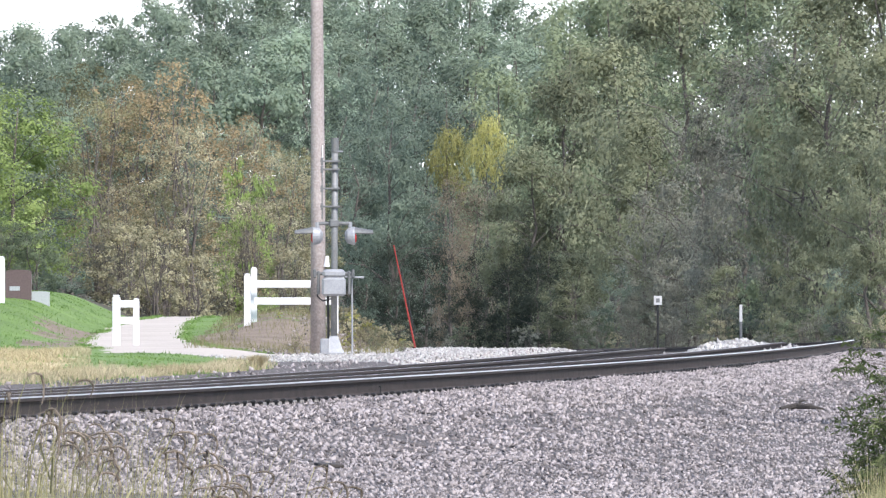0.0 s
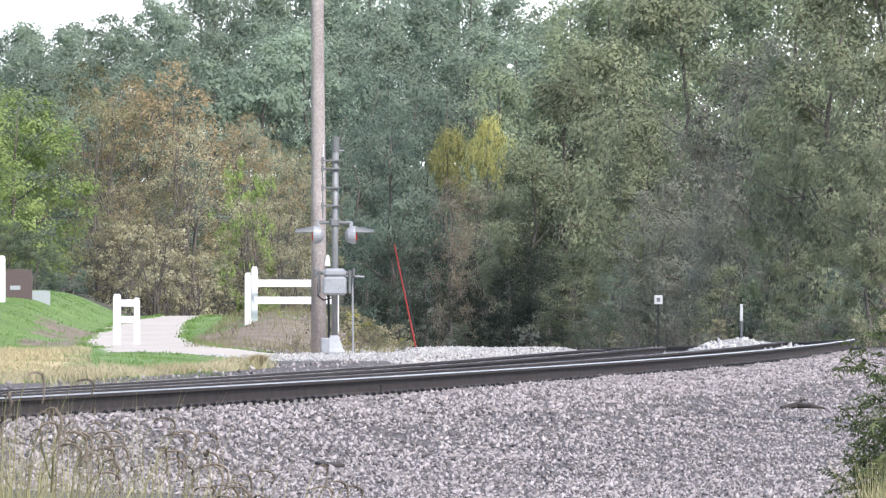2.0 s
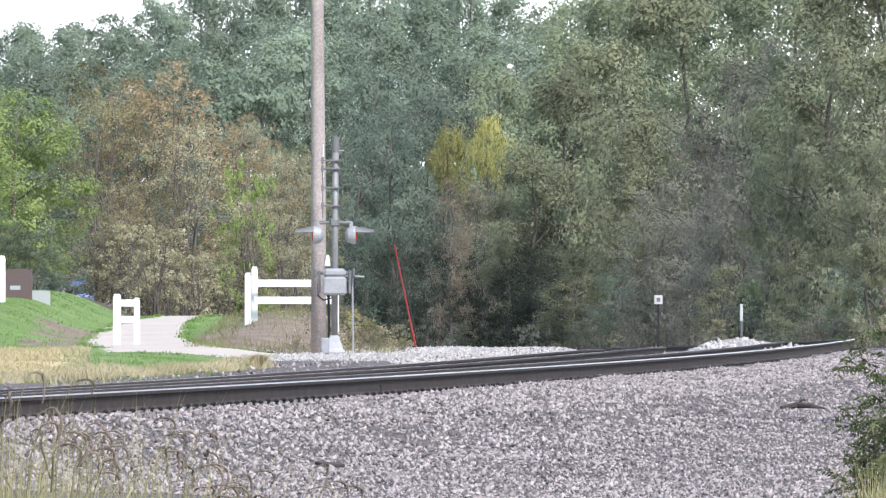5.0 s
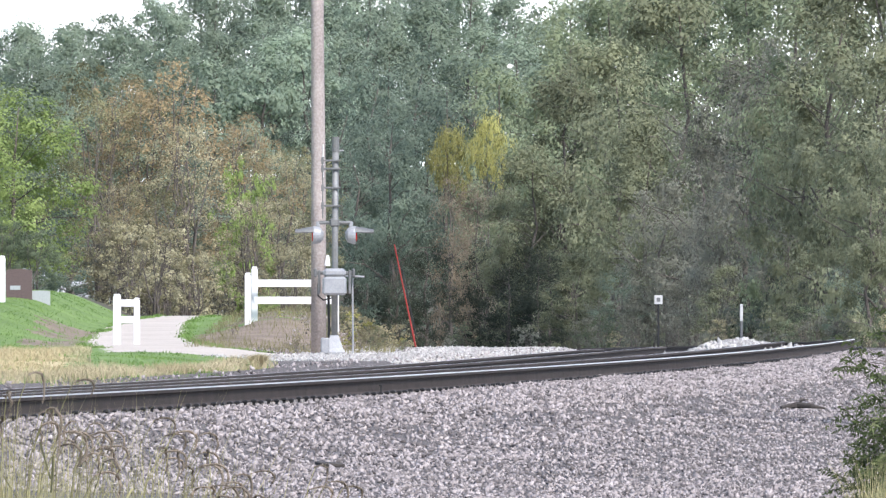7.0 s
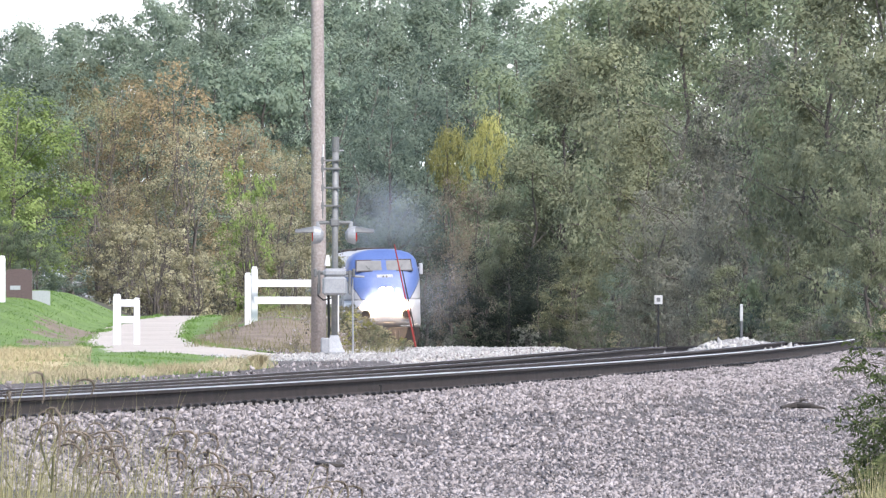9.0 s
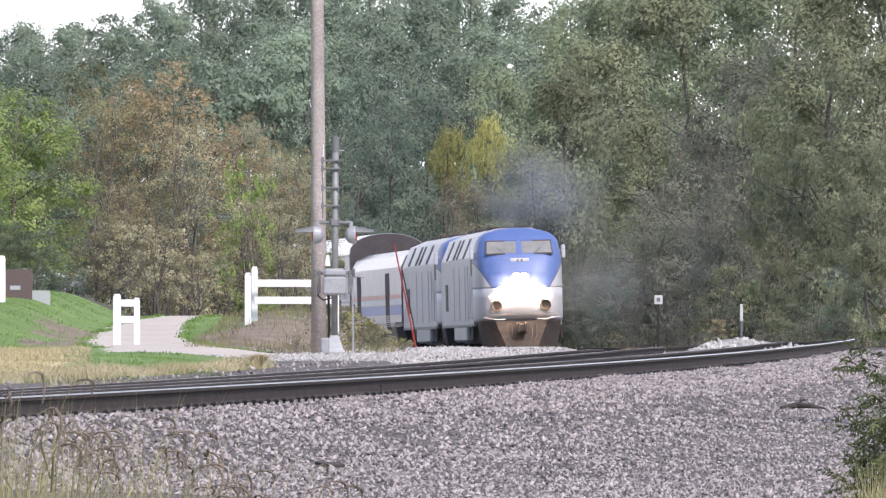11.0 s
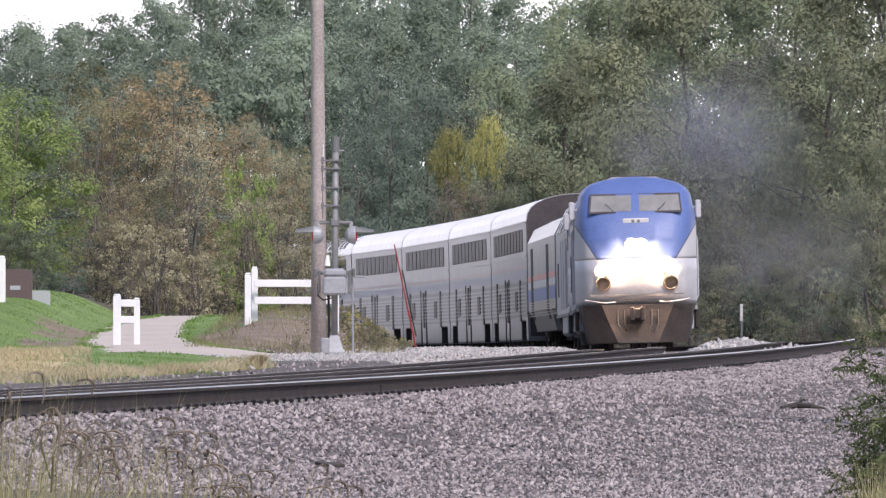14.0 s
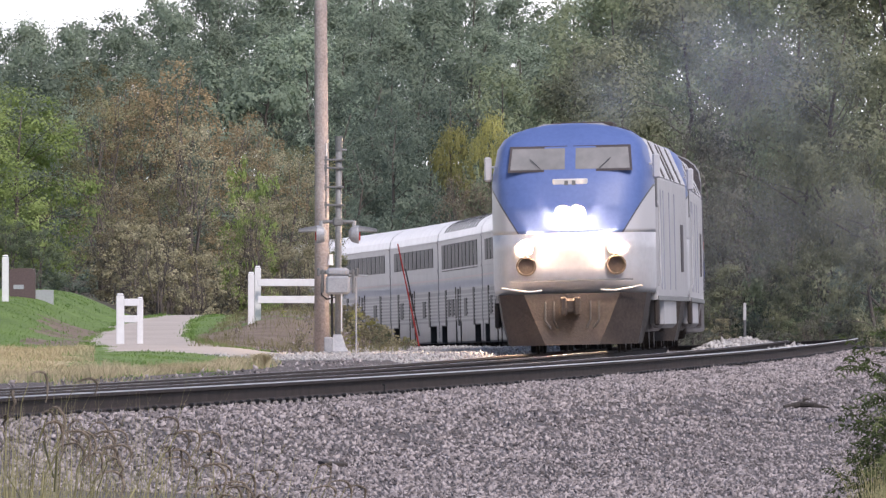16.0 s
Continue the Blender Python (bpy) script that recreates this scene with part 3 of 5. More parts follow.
def grove():
    rnd = random.Random(11)
    far = [tree("tree", "rounded green deciduous tree on the wooded hill, distance haze in its leaf colour", 100 + k, 10.0, 3.0, 0.05, 40, 225, 0.185, M["leaf_far_hazed"], group="hill wood", clump_r=0.34, full=0.85, core=True) for k in range(4)]

    def wood(seed, mat, label, leaf=0.142, base=0.0, per=195, clumps=75, full=0.75, bare=0.0):
        return tree("tree", label, seed, 10.0, 3.0, base, clumps, per, leaf, M[mat], group="wood edge", clump_r=0.26, full=full, core=True, bare=bare)

    soft = wood(120, "leaf_soft", "feathery blue-green tree beyond the bend", 0.125, 0.0, 210, 72, 0.85)
    olive = [wood(121 + k, "leaf_olive", "dense olive-green tree at the wood's edge beside the line") for k in range(2)]
    pale = wood(123, "leaf_pale", "tall pale-green tree rising behind the wood's edge")
    grey = [wood(124 + k, "leaf_grey", "greying half-bare tree at the wood's edge beside the line", 0.13, 0.0, 150, 85, 0.55, 0.1) for k in range(2)]
    yellow = wood(140, "leaf_yellow", "small tree whose top is overgrown with yellowing vine", 0.17, 0.78, 110, 60, 0.6, 0.35)
    vine = wood(141, "leaf_vine", "curtain of withered brown vine hanging over a small tree", 0.13, 0.0, 110, 90, 0.7, 0.1)
    shade = wood(142, "leaf_shaded", "thicket under the wood's edge with the hollow's shade in its leaf colour", 0.13, 0.0, 120, 110, 0.8)
    brown = [tree("tree", lab, 150 + k, 7.2, 1.9, 0.04, 190, 42, 0.072, M[m], stems=5, bare=0.1, trunk_r=0.05, group="autumn thicket", full=0.45, clump_r=0.15)
             for k, (m, lab) in enumerate((("leaf_brown", "thin autumn tree with pale brown leaves"), ("leaf_rust", "thin autumn tree with orange-brown leaves"), ("leaf_thin", "thin tree with dull green-brown autumn leaves")))]
    green = tree("tree", "leafy bright-green tree behind the lawn", 160, 6.6, 2.3, 0.05, 110, 190, 0.09, M["leaf_green"], full=0.8, clump_r=0.25, core=True)
    shrub = [tree("shrub", lab, 170 + k, 3.2, 1.5, 0.0, 60, 36, 0.1, M[m], stems=6, trunk_r=0.03, group="undergrowth", full=0.6)
             for k, (m, lab) in enumerate((("leaf_mid", "tangled green shrub of the undergrowth"), ("leaf_grey", "tangled grey-green shrub of the undergrowth"),
                                           ("leaf_brown", "tangled dry brown shrub of the undergrowth")))]
    conifer = tree("shrub", "dense grey-green evergreen bush behind the lawn", 190, 3.2, 1.5, 0.0, 90, 90, 0.06, M["leaf_mid"], stems=3, trunk_r=0.035, group="undergrowth", full=0.85, core=True)
    lime = tree("shrub", "fresh lime-green bush among the autumn trees", 180, 2.0, 1.0, 0.0, 90, 60, 0.06, M["leaf_green"], stems=4, trunk_r=0.03, full=0.8)
    used = set()

    def put(proto, x, y, k=1.0, kz=1.0):
        ob = proto if proto not in used else copy_thing(proto, Matrix.Identity(4))
        used.add(proto)
        set_scale(ob, x, y, (k, k, k * kz), rnd.uniform(0, 6.28))
        return ob

    def stand(protos, rows):
        """Wood trees from rows of place, height and half width."""
        for i, (x, y, h, w) in enumerate(rows):
            w = max(w, 0.21 * h) if w > 1.25 else w
            put(protos[i % len(protos)], x, y, w / 3.0, h / 10.0 / (w / 3.0))

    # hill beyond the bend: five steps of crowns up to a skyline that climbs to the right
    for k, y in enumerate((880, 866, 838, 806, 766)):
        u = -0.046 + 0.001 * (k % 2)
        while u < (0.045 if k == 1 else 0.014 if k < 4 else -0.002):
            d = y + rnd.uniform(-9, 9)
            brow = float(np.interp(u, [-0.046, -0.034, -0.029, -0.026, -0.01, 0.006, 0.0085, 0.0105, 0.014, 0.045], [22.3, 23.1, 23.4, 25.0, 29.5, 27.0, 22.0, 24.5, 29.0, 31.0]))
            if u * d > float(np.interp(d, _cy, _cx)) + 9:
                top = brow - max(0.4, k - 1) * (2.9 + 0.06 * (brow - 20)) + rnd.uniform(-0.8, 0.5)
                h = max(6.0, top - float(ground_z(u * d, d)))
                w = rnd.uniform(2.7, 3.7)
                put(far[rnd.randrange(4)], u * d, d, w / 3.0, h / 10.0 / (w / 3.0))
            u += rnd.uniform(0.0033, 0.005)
    # wood edge along the outside of the line
    stand([soft], ((-2.5, 530, 12.5, 1.9), (-4.2, 545, 11.2, 1.7), (-1.4, 585, 16.2, 2.5), (-5.3, 570, 13.6, 1.6), (-3.9, 600, 15.5, 2.0), (0.2, 560, 14.7, 2.0),))
    stand(olive, ((5.4, 480, 12.7, 2.5), (7.5, 470, 13.4, 2.7), (3.8, 478, 9.4, 1.8), (8.1, 440, 9.5, 2.1), (2.8, 485, 7.6, 1.3), (12.1, 345, 11.8, 2.2),
             (11.7, 362, 8.3, 1.4), (12.7, 322, 9.0, 1.5), (12.1, 318, 6.1, 1.1),))
    stand([pale], ((7.9, 530, 17.7, 3.2), (11.3, 490, 17.4, 3.2), (9.8, 505, 15.9, 2.8), (11.9, 440, 15.6, 2.0), (2.6, 545, 14.5, 1.7), (5.8, 520, 15.7, 1.3),))
    stand([pale, olive[0]], ((9.5, 560, 20.3, 3.3), (13.6, 520, 19.2, 3.0), (13.4, 430, 15.9, 2.3), (14.5, 400, 15.1, 2.1), (7.2, 560, 19.4, 1.8), (9.5, 450, 15.9, 2.3),
             (12.4, 375, 13.3, 1.5), (13.3, 340, 12.5, 1.5),))
    stand(grey, ((9.5, 418, 9.9, 2.0), (11.0, 400, 11.0, 1.7), (8.5, 425, 6.6, 1.8), (10.0, 405, 6.4, 1.5), (11.7, 385, 11.3, 1.4), (11.5, 372, 6.1, 1.1),))
    stand([yellow], ((0.3, 505, 10.5, 1.1), (2.0, 494, 10.8, 0.95)))
    stand([vine], ((0.4, 501, 8.3, 1.25), (1.5, 494, 8.0, 1.2)))
    stand([olive[1], soft], ((5.5, 452, 4.4, 1.5), (6.9, 432, 3.7, 1.2), (10.1, 395, 3.4, 1.1), (11.1, 380, 3.9, 1.2), (11.6, 357, 3.4, 1.0), (12.1, 335, 3.0, 0.9),))
    stand(grey, ((8.1, 425, 4.3, 1.3), (9.0, 412, 3.1, 1.0), (6.1, 440, 2.4, 0.9), (7.4, 425, 2.3, 0.9),))
    # thickets in darkened leaf colour, painting the shaded hollows below the trees
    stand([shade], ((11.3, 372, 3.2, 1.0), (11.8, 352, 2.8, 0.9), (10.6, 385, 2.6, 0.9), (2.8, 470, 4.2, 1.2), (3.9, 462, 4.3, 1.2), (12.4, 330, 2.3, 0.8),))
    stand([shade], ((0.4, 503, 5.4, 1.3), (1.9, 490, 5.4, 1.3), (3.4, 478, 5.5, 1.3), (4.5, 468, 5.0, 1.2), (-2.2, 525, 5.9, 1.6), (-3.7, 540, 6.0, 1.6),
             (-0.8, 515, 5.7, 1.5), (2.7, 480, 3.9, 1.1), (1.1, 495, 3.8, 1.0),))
    for s in np.arange(95, 330, 7.0):
        x, y, z, th = (float(a) for a in on_track(s + rnd.uniform(-1, 1), 6.6 + rnd.uniform(-0.5, 1.2)))
        put(shrub[rnd.choice((0, 1, 1, 2))], x, y, rnd.uniform(0.25, 0.5))
    stand([olive[0]], ((-4.6, 335, 4.0, 0.9), (-3.9, 350, 4.5, 0.7), (-5.6, 338, 4.0, 1.0), (-4.2, 372, 4.8, 0.9)))
    put(lime, -5.3, 304, 0.95, 2.35)
    put(lime, -4.6, 296, 0.35)
    put(lime, -3.2, 290, 0.3)
    # thicket on the inside
    put(green, -11.2, 294, 0.84)
    put(green, -13.0, 300, 0.92)
    put(conifer, -10.9, 281, 0.62)
    put(conifer, -11.7, 282, 0.75)
    put(conifer, -10.2, 280, 0.55)
    for x, y, k, w in ((-9.3, 302, 0.8, 2), (-8.4, 305, 0.9, 1), (-7.3, 303, 1.02, 1), (-6.7, 298, 0.78, 0), (-5.5, 306, 0.82, 1), (-4.5, 310, 0.7, 0), (-9.9, 322, 0.98, 2),
                       (-5.8, 322, 0.85, 0), (-8.6, 325, 0.9, 2), (-4.9, 315, 0.7, 2), (-7.3, 296, 0.5, 2), (-8.6, 296, 0.48, 0), (-3.9, 318, 0.72, 2), (-5.0, 300, 0.5, 0)):
        put(brown[w], x, y, k)
    for k in range(26):
        x, y = rnd.uniform(-9.0, -3.9), rnd.uniform(283, 315)
        put(shrub[rnd.choice((1, 2, 2, 2))], x, y, rnd.uniform(0.45, 0.8))
    for k in range(8):
        y = rnd.uniform(335, 460)
        x = float(np.interp(y, _cy, _cx)) - rnd.uniform(8.5, 14)
        if x > -0.045 * y:
            put(olive[0] if k % 2 else soft, x, y, 0.7, rnd.uniform(0.5, 0.7))
    for p in (*far, *olive, *grey, *brown, *shrub, soft, pale, yellow, vine, shade, green, conifer, lime):
        assert p in used


grove()


def cloud_cover():
    """Bright overcast far behind the hill."""
    c = Solid()
    n = 24
    c.rings([[(2600 * math.sin(a), 2600 * math.cos(a), z) for a in (radians(-40 + 80 * k / n) for k in range(n + 1))] for z in (-60, 500)], False)
    ob = new("backdrop", c.mesh("backdrop", M["cloud"]))
    tagged(ob, "white overcast sky behind the hill", "sky", kind="structure")


cloud_cover()

# ---- the train ----
def profile_body(sections):
    """Rings (x, [(y, z) ...]) lofted into a closed body."""
    return Solid().rings([[(x, y, z) for y, z in ring] for x, ring in sections])


def wheelset(parent, x, r, mat_w):
    w = Solid()
    for s in (-1, 1):
        ring = [(0.06, r + 0.02), (0.02, r + 0.025), (0.0, r), (-0.09, r), (-0.09, r * 0.3), (0.06, r * 0.3)]
        w.rings([[(x + q * math.cos(a), s * (0.80 - p), r + q * math.sin(a)) for p, q in ring] for a in (2 * math.pi * k / 20 for k in range(21))], False)
        w.tube([(x, s * 0.70, r), (x, s * 0.93, r)], 0.16, 10)
    w.tube([(x, -0.75, r), (x, 0.75, r)], 0.09, 8)
    return part("wheelset", w, mat_w, parent)


def truck(parent, x, wheelbase, r, axles=2):
    t = Solid()
    for s in (-1, 1):
        t.box((x, s * 0.98, r + 0.12), (wheelbase + 0.7, 0.16, 0.26), 0.04)
        for k in range(axles):
            t.box((x - wheelbase / 2 + k * wheelbase / max(1, axles - 1), s * 1.0, r), (0.34, 0.2, 0.34), 0.04)
        t.tube([(x, s * 1.02, r + 0.2), (x, s * 1.02, r + 0.62)], 0.13, 10)
    t.box((x, 0, r + 0.25), (0.7, 2.2, 0.22), 0.03)
    ob = part("truck", t, M["underside"], parent)
    for k in range(axles):
        wheelset(ob, x - wheelbase / 2 + k * wheelbase / max(1, axles - 1), r, M["underside"])
    return ob


def pane(parent, mesh, x, y, z, name="window", label=""):
    ob = part(name, mesh, None, parent, label)
    ob.location = (x, y, z)
    return ob


def coach(label, lounge=False):
    """Bi-level passenger car, 25.6 m long, centred on the origin at rail height, facing +x."""
    car = thing("passenger_car", label, "train car", "bi-level cars of the train")
    L, B = 12.8, 1.55
    lower = [(-B, 0.42), (-B + 0.03, 0.36), (B - 0.03, 0.36), (B, 0.42), (B, 4.05), (B - 0.05, 4.1), (-B + 0.05, 4.1), (-B, 4.05)]
    body = Solid()
    body.rings([[(x, y, z) for y, z in lower] for x in (-8.2, 8.2)])
    for s in (-1, 1):
        over = [(y, max(z, 1.02)) if z < 1 else (y, z) for y, z in lower]
        body.rings([[(s * x, y, z) for y, z in (over if s > 0 else over[::-1])] for x in (8.2, 11.6)])
        body.rings([[(s * x, y, z) for y, z in (lower if s > 0 else lower[::-1])] for x in (11.6, L)])
        # added black plates stand in for the shade inside the truck opening
        well = Solid().box((s * 8.225, 0, 0.7), (0.04, 3.06, 0.62)).box((s * 11.575, 0, 0.7), (0.04, 3.06, 0.62)).box((s * 9.9, 0, 1.0), (3.3, 3.08, 0.03))
        part("truck_well", well, M["black"], car, "black plates painting the shade inside the truck opening")
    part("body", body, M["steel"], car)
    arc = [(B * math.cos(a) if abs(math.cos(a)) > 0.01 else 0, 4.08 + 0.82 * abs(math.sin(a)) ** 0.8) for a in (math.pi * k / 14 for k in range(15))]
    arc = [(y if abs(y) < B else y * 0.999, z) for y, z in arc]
    part("roof", Solid().rings([[(x, y, z) for y, z in arc] for x in np.linspace(-L, L, 14)]), M["steel_roof_lit"], car, "curved stainless roof, the sky's light painted in as a paler tone")
    for s in (-1, 1):
        e = Solid().rings([[(s * x, y * 0.985, z) for y, z in [(1.5, 0.5)] + [(q, h - 0.02) for q, h in arc] + [(-1.5, 0.5)]] for x in (L - 0.02, L + 0.03)])
        end = part("car_end", e, M["car_end"], car, "dark arched car end")
        d = Solid()
        for y in (-0.5, 0.5):
            d.box((s * (L + 0.12), y, 3.0), (0.22, 0.16, 2.1), 0.03)
        d.box((s * (L + 0.12), 0, 4.05), (0.22, 1.16, 0.16), 0.03)
        d.box((s * (L + 0.12), 0, 0.85), (0.3, 0.4, 0.3), 0.03)
        part("diaphragm", d, M["underside"], end)
    for s in (-1, 1):
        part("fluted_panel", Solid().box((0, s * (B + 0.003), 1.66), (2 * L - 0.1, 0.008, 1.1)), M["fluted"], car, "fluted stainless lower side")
    rib = Solid().box((0, 0, 0), (2 * L - 0.2, 0.03, 0.05)).mesh("rib", M["steel"])
    for s in (-1, 1):
        for z in [1.22 + 0.12 * k for k in range(8)] + [3.0, 4.02]:
            pane(car, rib, 0, s * (B + 0.008), z, "rib")
    band = Solid()
    for s in (-1, 1):
        band.box((0, s * (B + 0.004), 2.42), (2 * L - 0.1, 0.008, 0.26))
    part("band", band, M["stripe_grey"], car, "faded blue-grey band")
    thin = Solid()
    for s in (-1, 1):
        thin.box((0, s * (B + 0.004), 2.66), (2 * L - 0.1, 0.008, 0.07))
    part("pinstripe", thin, M["stripe_pink"], car, "faded red pinstripe")
    hi = Solid().box((0, 0, 0), (1.72, 0.03, 0.95 if lounge else 0.70), 0.012).mesh("window", M["glass"])
    for s in (-1, 1):
        for k in range(10):
            pane(car, hi, -9.6 + k * 2.13, s * (B + 0.004), 3.42 if lounge else 3.5)
    lo = Solid().box((0, 0, 0), (1.5, 0.03, 0.62), 0.012).mesh("window", M["glass"])
    slim = Solid().box((0, 0, 0), (0.75, 0.03, 1.3), 0.012).mesh("door_window", M["glass"])
    dark = Solid().box((0, 0, 0), (0.16, 0.03, 2.0), 0.01).mesh("door_seam", M["underside"])
    for s in (-1, 1):
        for x in ((-6.5, 5.6) if not lounge else (-6.5, -4.2, -2.0, 3.5)):
            pane(car, lo, x, s * (B + 0.02), 1.62)
        for x in (-0.9, 8.2, -8.4):
            pane(car, slim, x, s * (B + 0.02), 1.62, "door_window")
        for x in (0.4, -2.3):
            pane(car, dark, x, s * (B + 0.018), 1.35, "door_seam")
    if lounge:
        sk = Solid().rings([[(x, y * 1.004, z + 0.012) for y, z in [(q, h) for q, h in arc if h > 4.2 and q > 0.35]] +
                            [(x, y * 0.98, z - 0.03) for y, z in [(q, h) for q, h in arc if h > 4.2 and q > 0.35][::-1]] for x in (-0.5, 0.5)]).mesh("skylight", M["glass"])
        for s in (0, 180):
            for k in range(11):
                ob = part("skylight", sk, None, car)
                ob.matrix_basis = pose((-9.0 + k * 1.8), 0, 0, 0, 0, s)
    for s in (-1, 1):
        truck(car, s * 9.8, 2.6, 0.46)
    g = Solid()
    for k in range(5):
        g.box((-7 + k * 3.4, 0, 0.3), (2.4, 2.3, 0.2), 0.04)
    part("underframe", g, M["underside"], car)
    return car


def baggage(label):
    """Single-level baggage car, 25.6 m long, with striped sides and dark doors."""
    car = thing("baggage_car", label, "train car")
    L, B = 12.8, 1.54
    side = [(-1.40, 0.62), (-B, 1.25), (-B, 3.35), (-1.32, 3.78), (-0.8, 4.02), (0, 4.08), (0.8, 4.02), (1.32, 3.78), (B, 3.35), (B, 1.25), (1.40, 0.62)][::-1]
    body = Solid().rings([[(x, y, z) for y, z in side] for x in (-9.2, 9.2)])
    for s in (-1, 1):
        over = [(y, max(z, 1.1)) for y, z in side]
        body.rings([[(s * x, y, z) for y, z in (over if s > 0 else over[::-1])] for x in (9.2, L)])
    part("body", body, M["steel"], car)
    for s in (-1, 1):
        e = Solid().rings([[(s * x, y * 0.97, z * 0.985) for y, z in side] for x in (L, L + 0.05)])
        part("car_end", e, M["car_end"], car, "dark car end")
    def stripe(name, mat, z, h, label=""):
        b = Solid()
        for s in (-1, 1):
            b.box((0, s * (B + 0.004), z), (2 * L - 0.05, 0.008, h))
        part(name, b, mat, car, label)
    stripe("red_stripe", M["stripe_red"], 2.24, 0.16, "red stripe")
    stripe("white_stripe", M["silver_light"], 2.04, 0.2, "white stripe")
    stripe("blue_stripe", M["stripe_blue"], 1.72, 0.36, "blue stripe")
    rib = Solid().box((0, 0, 0), (2 * L - 0.1, 0.016, 0.03)).mesh("rib", M["steel"])
    for s in (-1, 1):
        for k in range(6):
            pane(car, rib, 0, s * (B + 0.006 - 0.018 * max(0, 2 - k)), 1.1 + k * 0.08, "rib")
    door = Solid().rings([[(x, y, z) for y, z in ((1.42, 0.75), (B + 0.012, 1.25), (B + 0.012, 3.15), (B - 0.06, 3.15), (B - 0.06, 1.25), (1.3, 0.75))] for x in (-1.0, 1.0)]).mesh("door", M["underside"])
    for x in (-8.6, 6.0):
        for turn in (0, 180):
            ob = part("door", door, None, car, "dark recessed sliding door")
            ob.matrix_basis = pose(x, 0, 0, 0, 0, turn)
    for s in (-1, 1):
        truck(car, s * 9.9, 2.6, 0.46)
    return car


def locomotive(label, lit):
    """Streamlined diesel locomotive, 20.9 m long, nose towards +x."""
    loco = thing("locomotive", label, "locomotive", "locomotives of the train")
    B = 1.52
    hull = [(-B, 0.95), (-B, 3.25), (-1.18, 4.05), (-0.55, 4.3), (0.55, 4.3), (1.18, 4.05), (B, 3.25), (B, 0.95)][::-1]
    part("hull", Solid().rings([[(x, y, z) for y, z in hull] for x in (-10.2, -6, -2, 2, 5, 8.3)]), M["silver"], loco)
    skirt = Solid()
    for s in (-1, 1):
        skirt.box((0.3, s * 1.36, 0.72), (7.4, 0.28, 0.62), 0.08)
    skirt.box((0.3, 0, 0.7), (6.6, 2.4, 0.7), 0.05)
    part("fuel_tank", skirt, M["silver"], loco)
    # upper side panels with dark grilles
    grille = Solid().rings([[(x, y, z) for y, z in ((B + 0.006, 3.33), (1.235, 4.0), (1.18, 3.97), (B - 0.06, 3.3))] for x in (-0.55, 0.55)]).mesh("grille", M["underside"])
    panel = Solid().rings([[(x, y, z) for y, z in ((B + 0.010, 3.3), (1.215, 4.04), (1.15, 4.0), (B - 0.06, 3.26))] for x in (-0.42, 0.42)]).mesh("panel", M["silver_light"])
    for turn in (0, 180):
        for k in range(8):
            x = -8.6 + k * 1.95
            ob = part("grille" if k in (1, 3, 4, 6) else "panel", grille if k in (1, 3, 4, 6) else panel, None, loco)
            ob.matrix_basis = pose(x if turn == 0 else x, 0, 0, 0, 0, turn)
        for k in range(9):
            ob = part("panel", panel, None, loco)
            ob.matrix_basis = pose(-9.5 + k * 1.95, 0, 0, 0, 0, turn)
    vent = Solid().box((0, 0, 0), (1.3, 0.03, 0.95), 0.01).mesh("side_vent", M["car_end"])
    slot = Solid().box((0, 0, 0), (0.18, 0.03, 1.9), 0.01).mesh("door_seam", M["stripe_grey"])
    for s in (-1, 1):
        pane(loco, vent, -6.9, s * (B + 0.004), 2.0, "side_vent")
        for x in (4.0, 5.6, -2.5, 0.6):
            pane(loco, slot, x, s * (B + 0.002), 2.1, "door_seam")
    # nose: outlines at rising heights, raked back above the lamps
    def level(z, xf, a, xs, b):
        line = [(8.3, -b), (xs, -b), (xf, -a), (xf, a), (xs, b), (8.3, b)]
        for _ in range(2):  # round the corners
            cut = [line[0]]
            for (x0, y0), (x1, y1) in zip(line, line[1:]):
                cut += [(x0 * 0.8 + x1 * 0.2, y0 * 0.8 + y1 * 0.2), (x0 * 0.2 + x1 * 0.8, y0 * 0.2 + y1 * 0.8)]
            line = cut + [line[-1]]
        return [(x, y, z) for x, y in line]

    shape = np.array(((1.08, 10.1, 1.2, 9.2, 1.50), (1.3, 10.36, 1.2, 9.2, 1.52), (2.22, 10.42, 1.2, 9.2, 1.52), (2.7, 10.34, 1.22, 9.2, 1.52), (3.12, 10.14, 1.26, 9.1, 1.52), (3.36, 9.99, 1.27, 9.0, 1.5),
                      (3.84, 9.56, 1.22, 8.8, 1.4), (4.0, 9.36, 1.14, 8.7, 1.29), (4.12, 9.16, 0.98, 8.65, 1.12), (4.21, 8.96, 0.74, 8.6, 0.85), (4.27, 8.75, 0.45, 8.5, 0.52), (4.3, 8.5, 0.15, 8.4, 0.18)))

    def rounded(zs):
        return [level(z, *(float(np.interp(z, shape[:, 0], shape[:, k])) for k in (1, 2, 3, 4))) for z in zs]
    part("nose", Solid().rings(rounded((1.08, 1.19, 1.3, 1.6, 1.9, 2.22))), M["silver_light"], loco, "silver-grey lower nose", smooth=True)
    cab = Solid().rings(rounded(np.concatenate((np.linspace(2.22, 3.36, 16), np.linspace(3.44, 4.0, 8), (4.06, 4.12, 4.17, 4.21, 4.24, 4.27, 4.29, 4.3))))).mesh("cab_front", M["nose_paint"], True)
    part("cab_front", cab, None, loco, "blue raked cab front with silver cheeks")
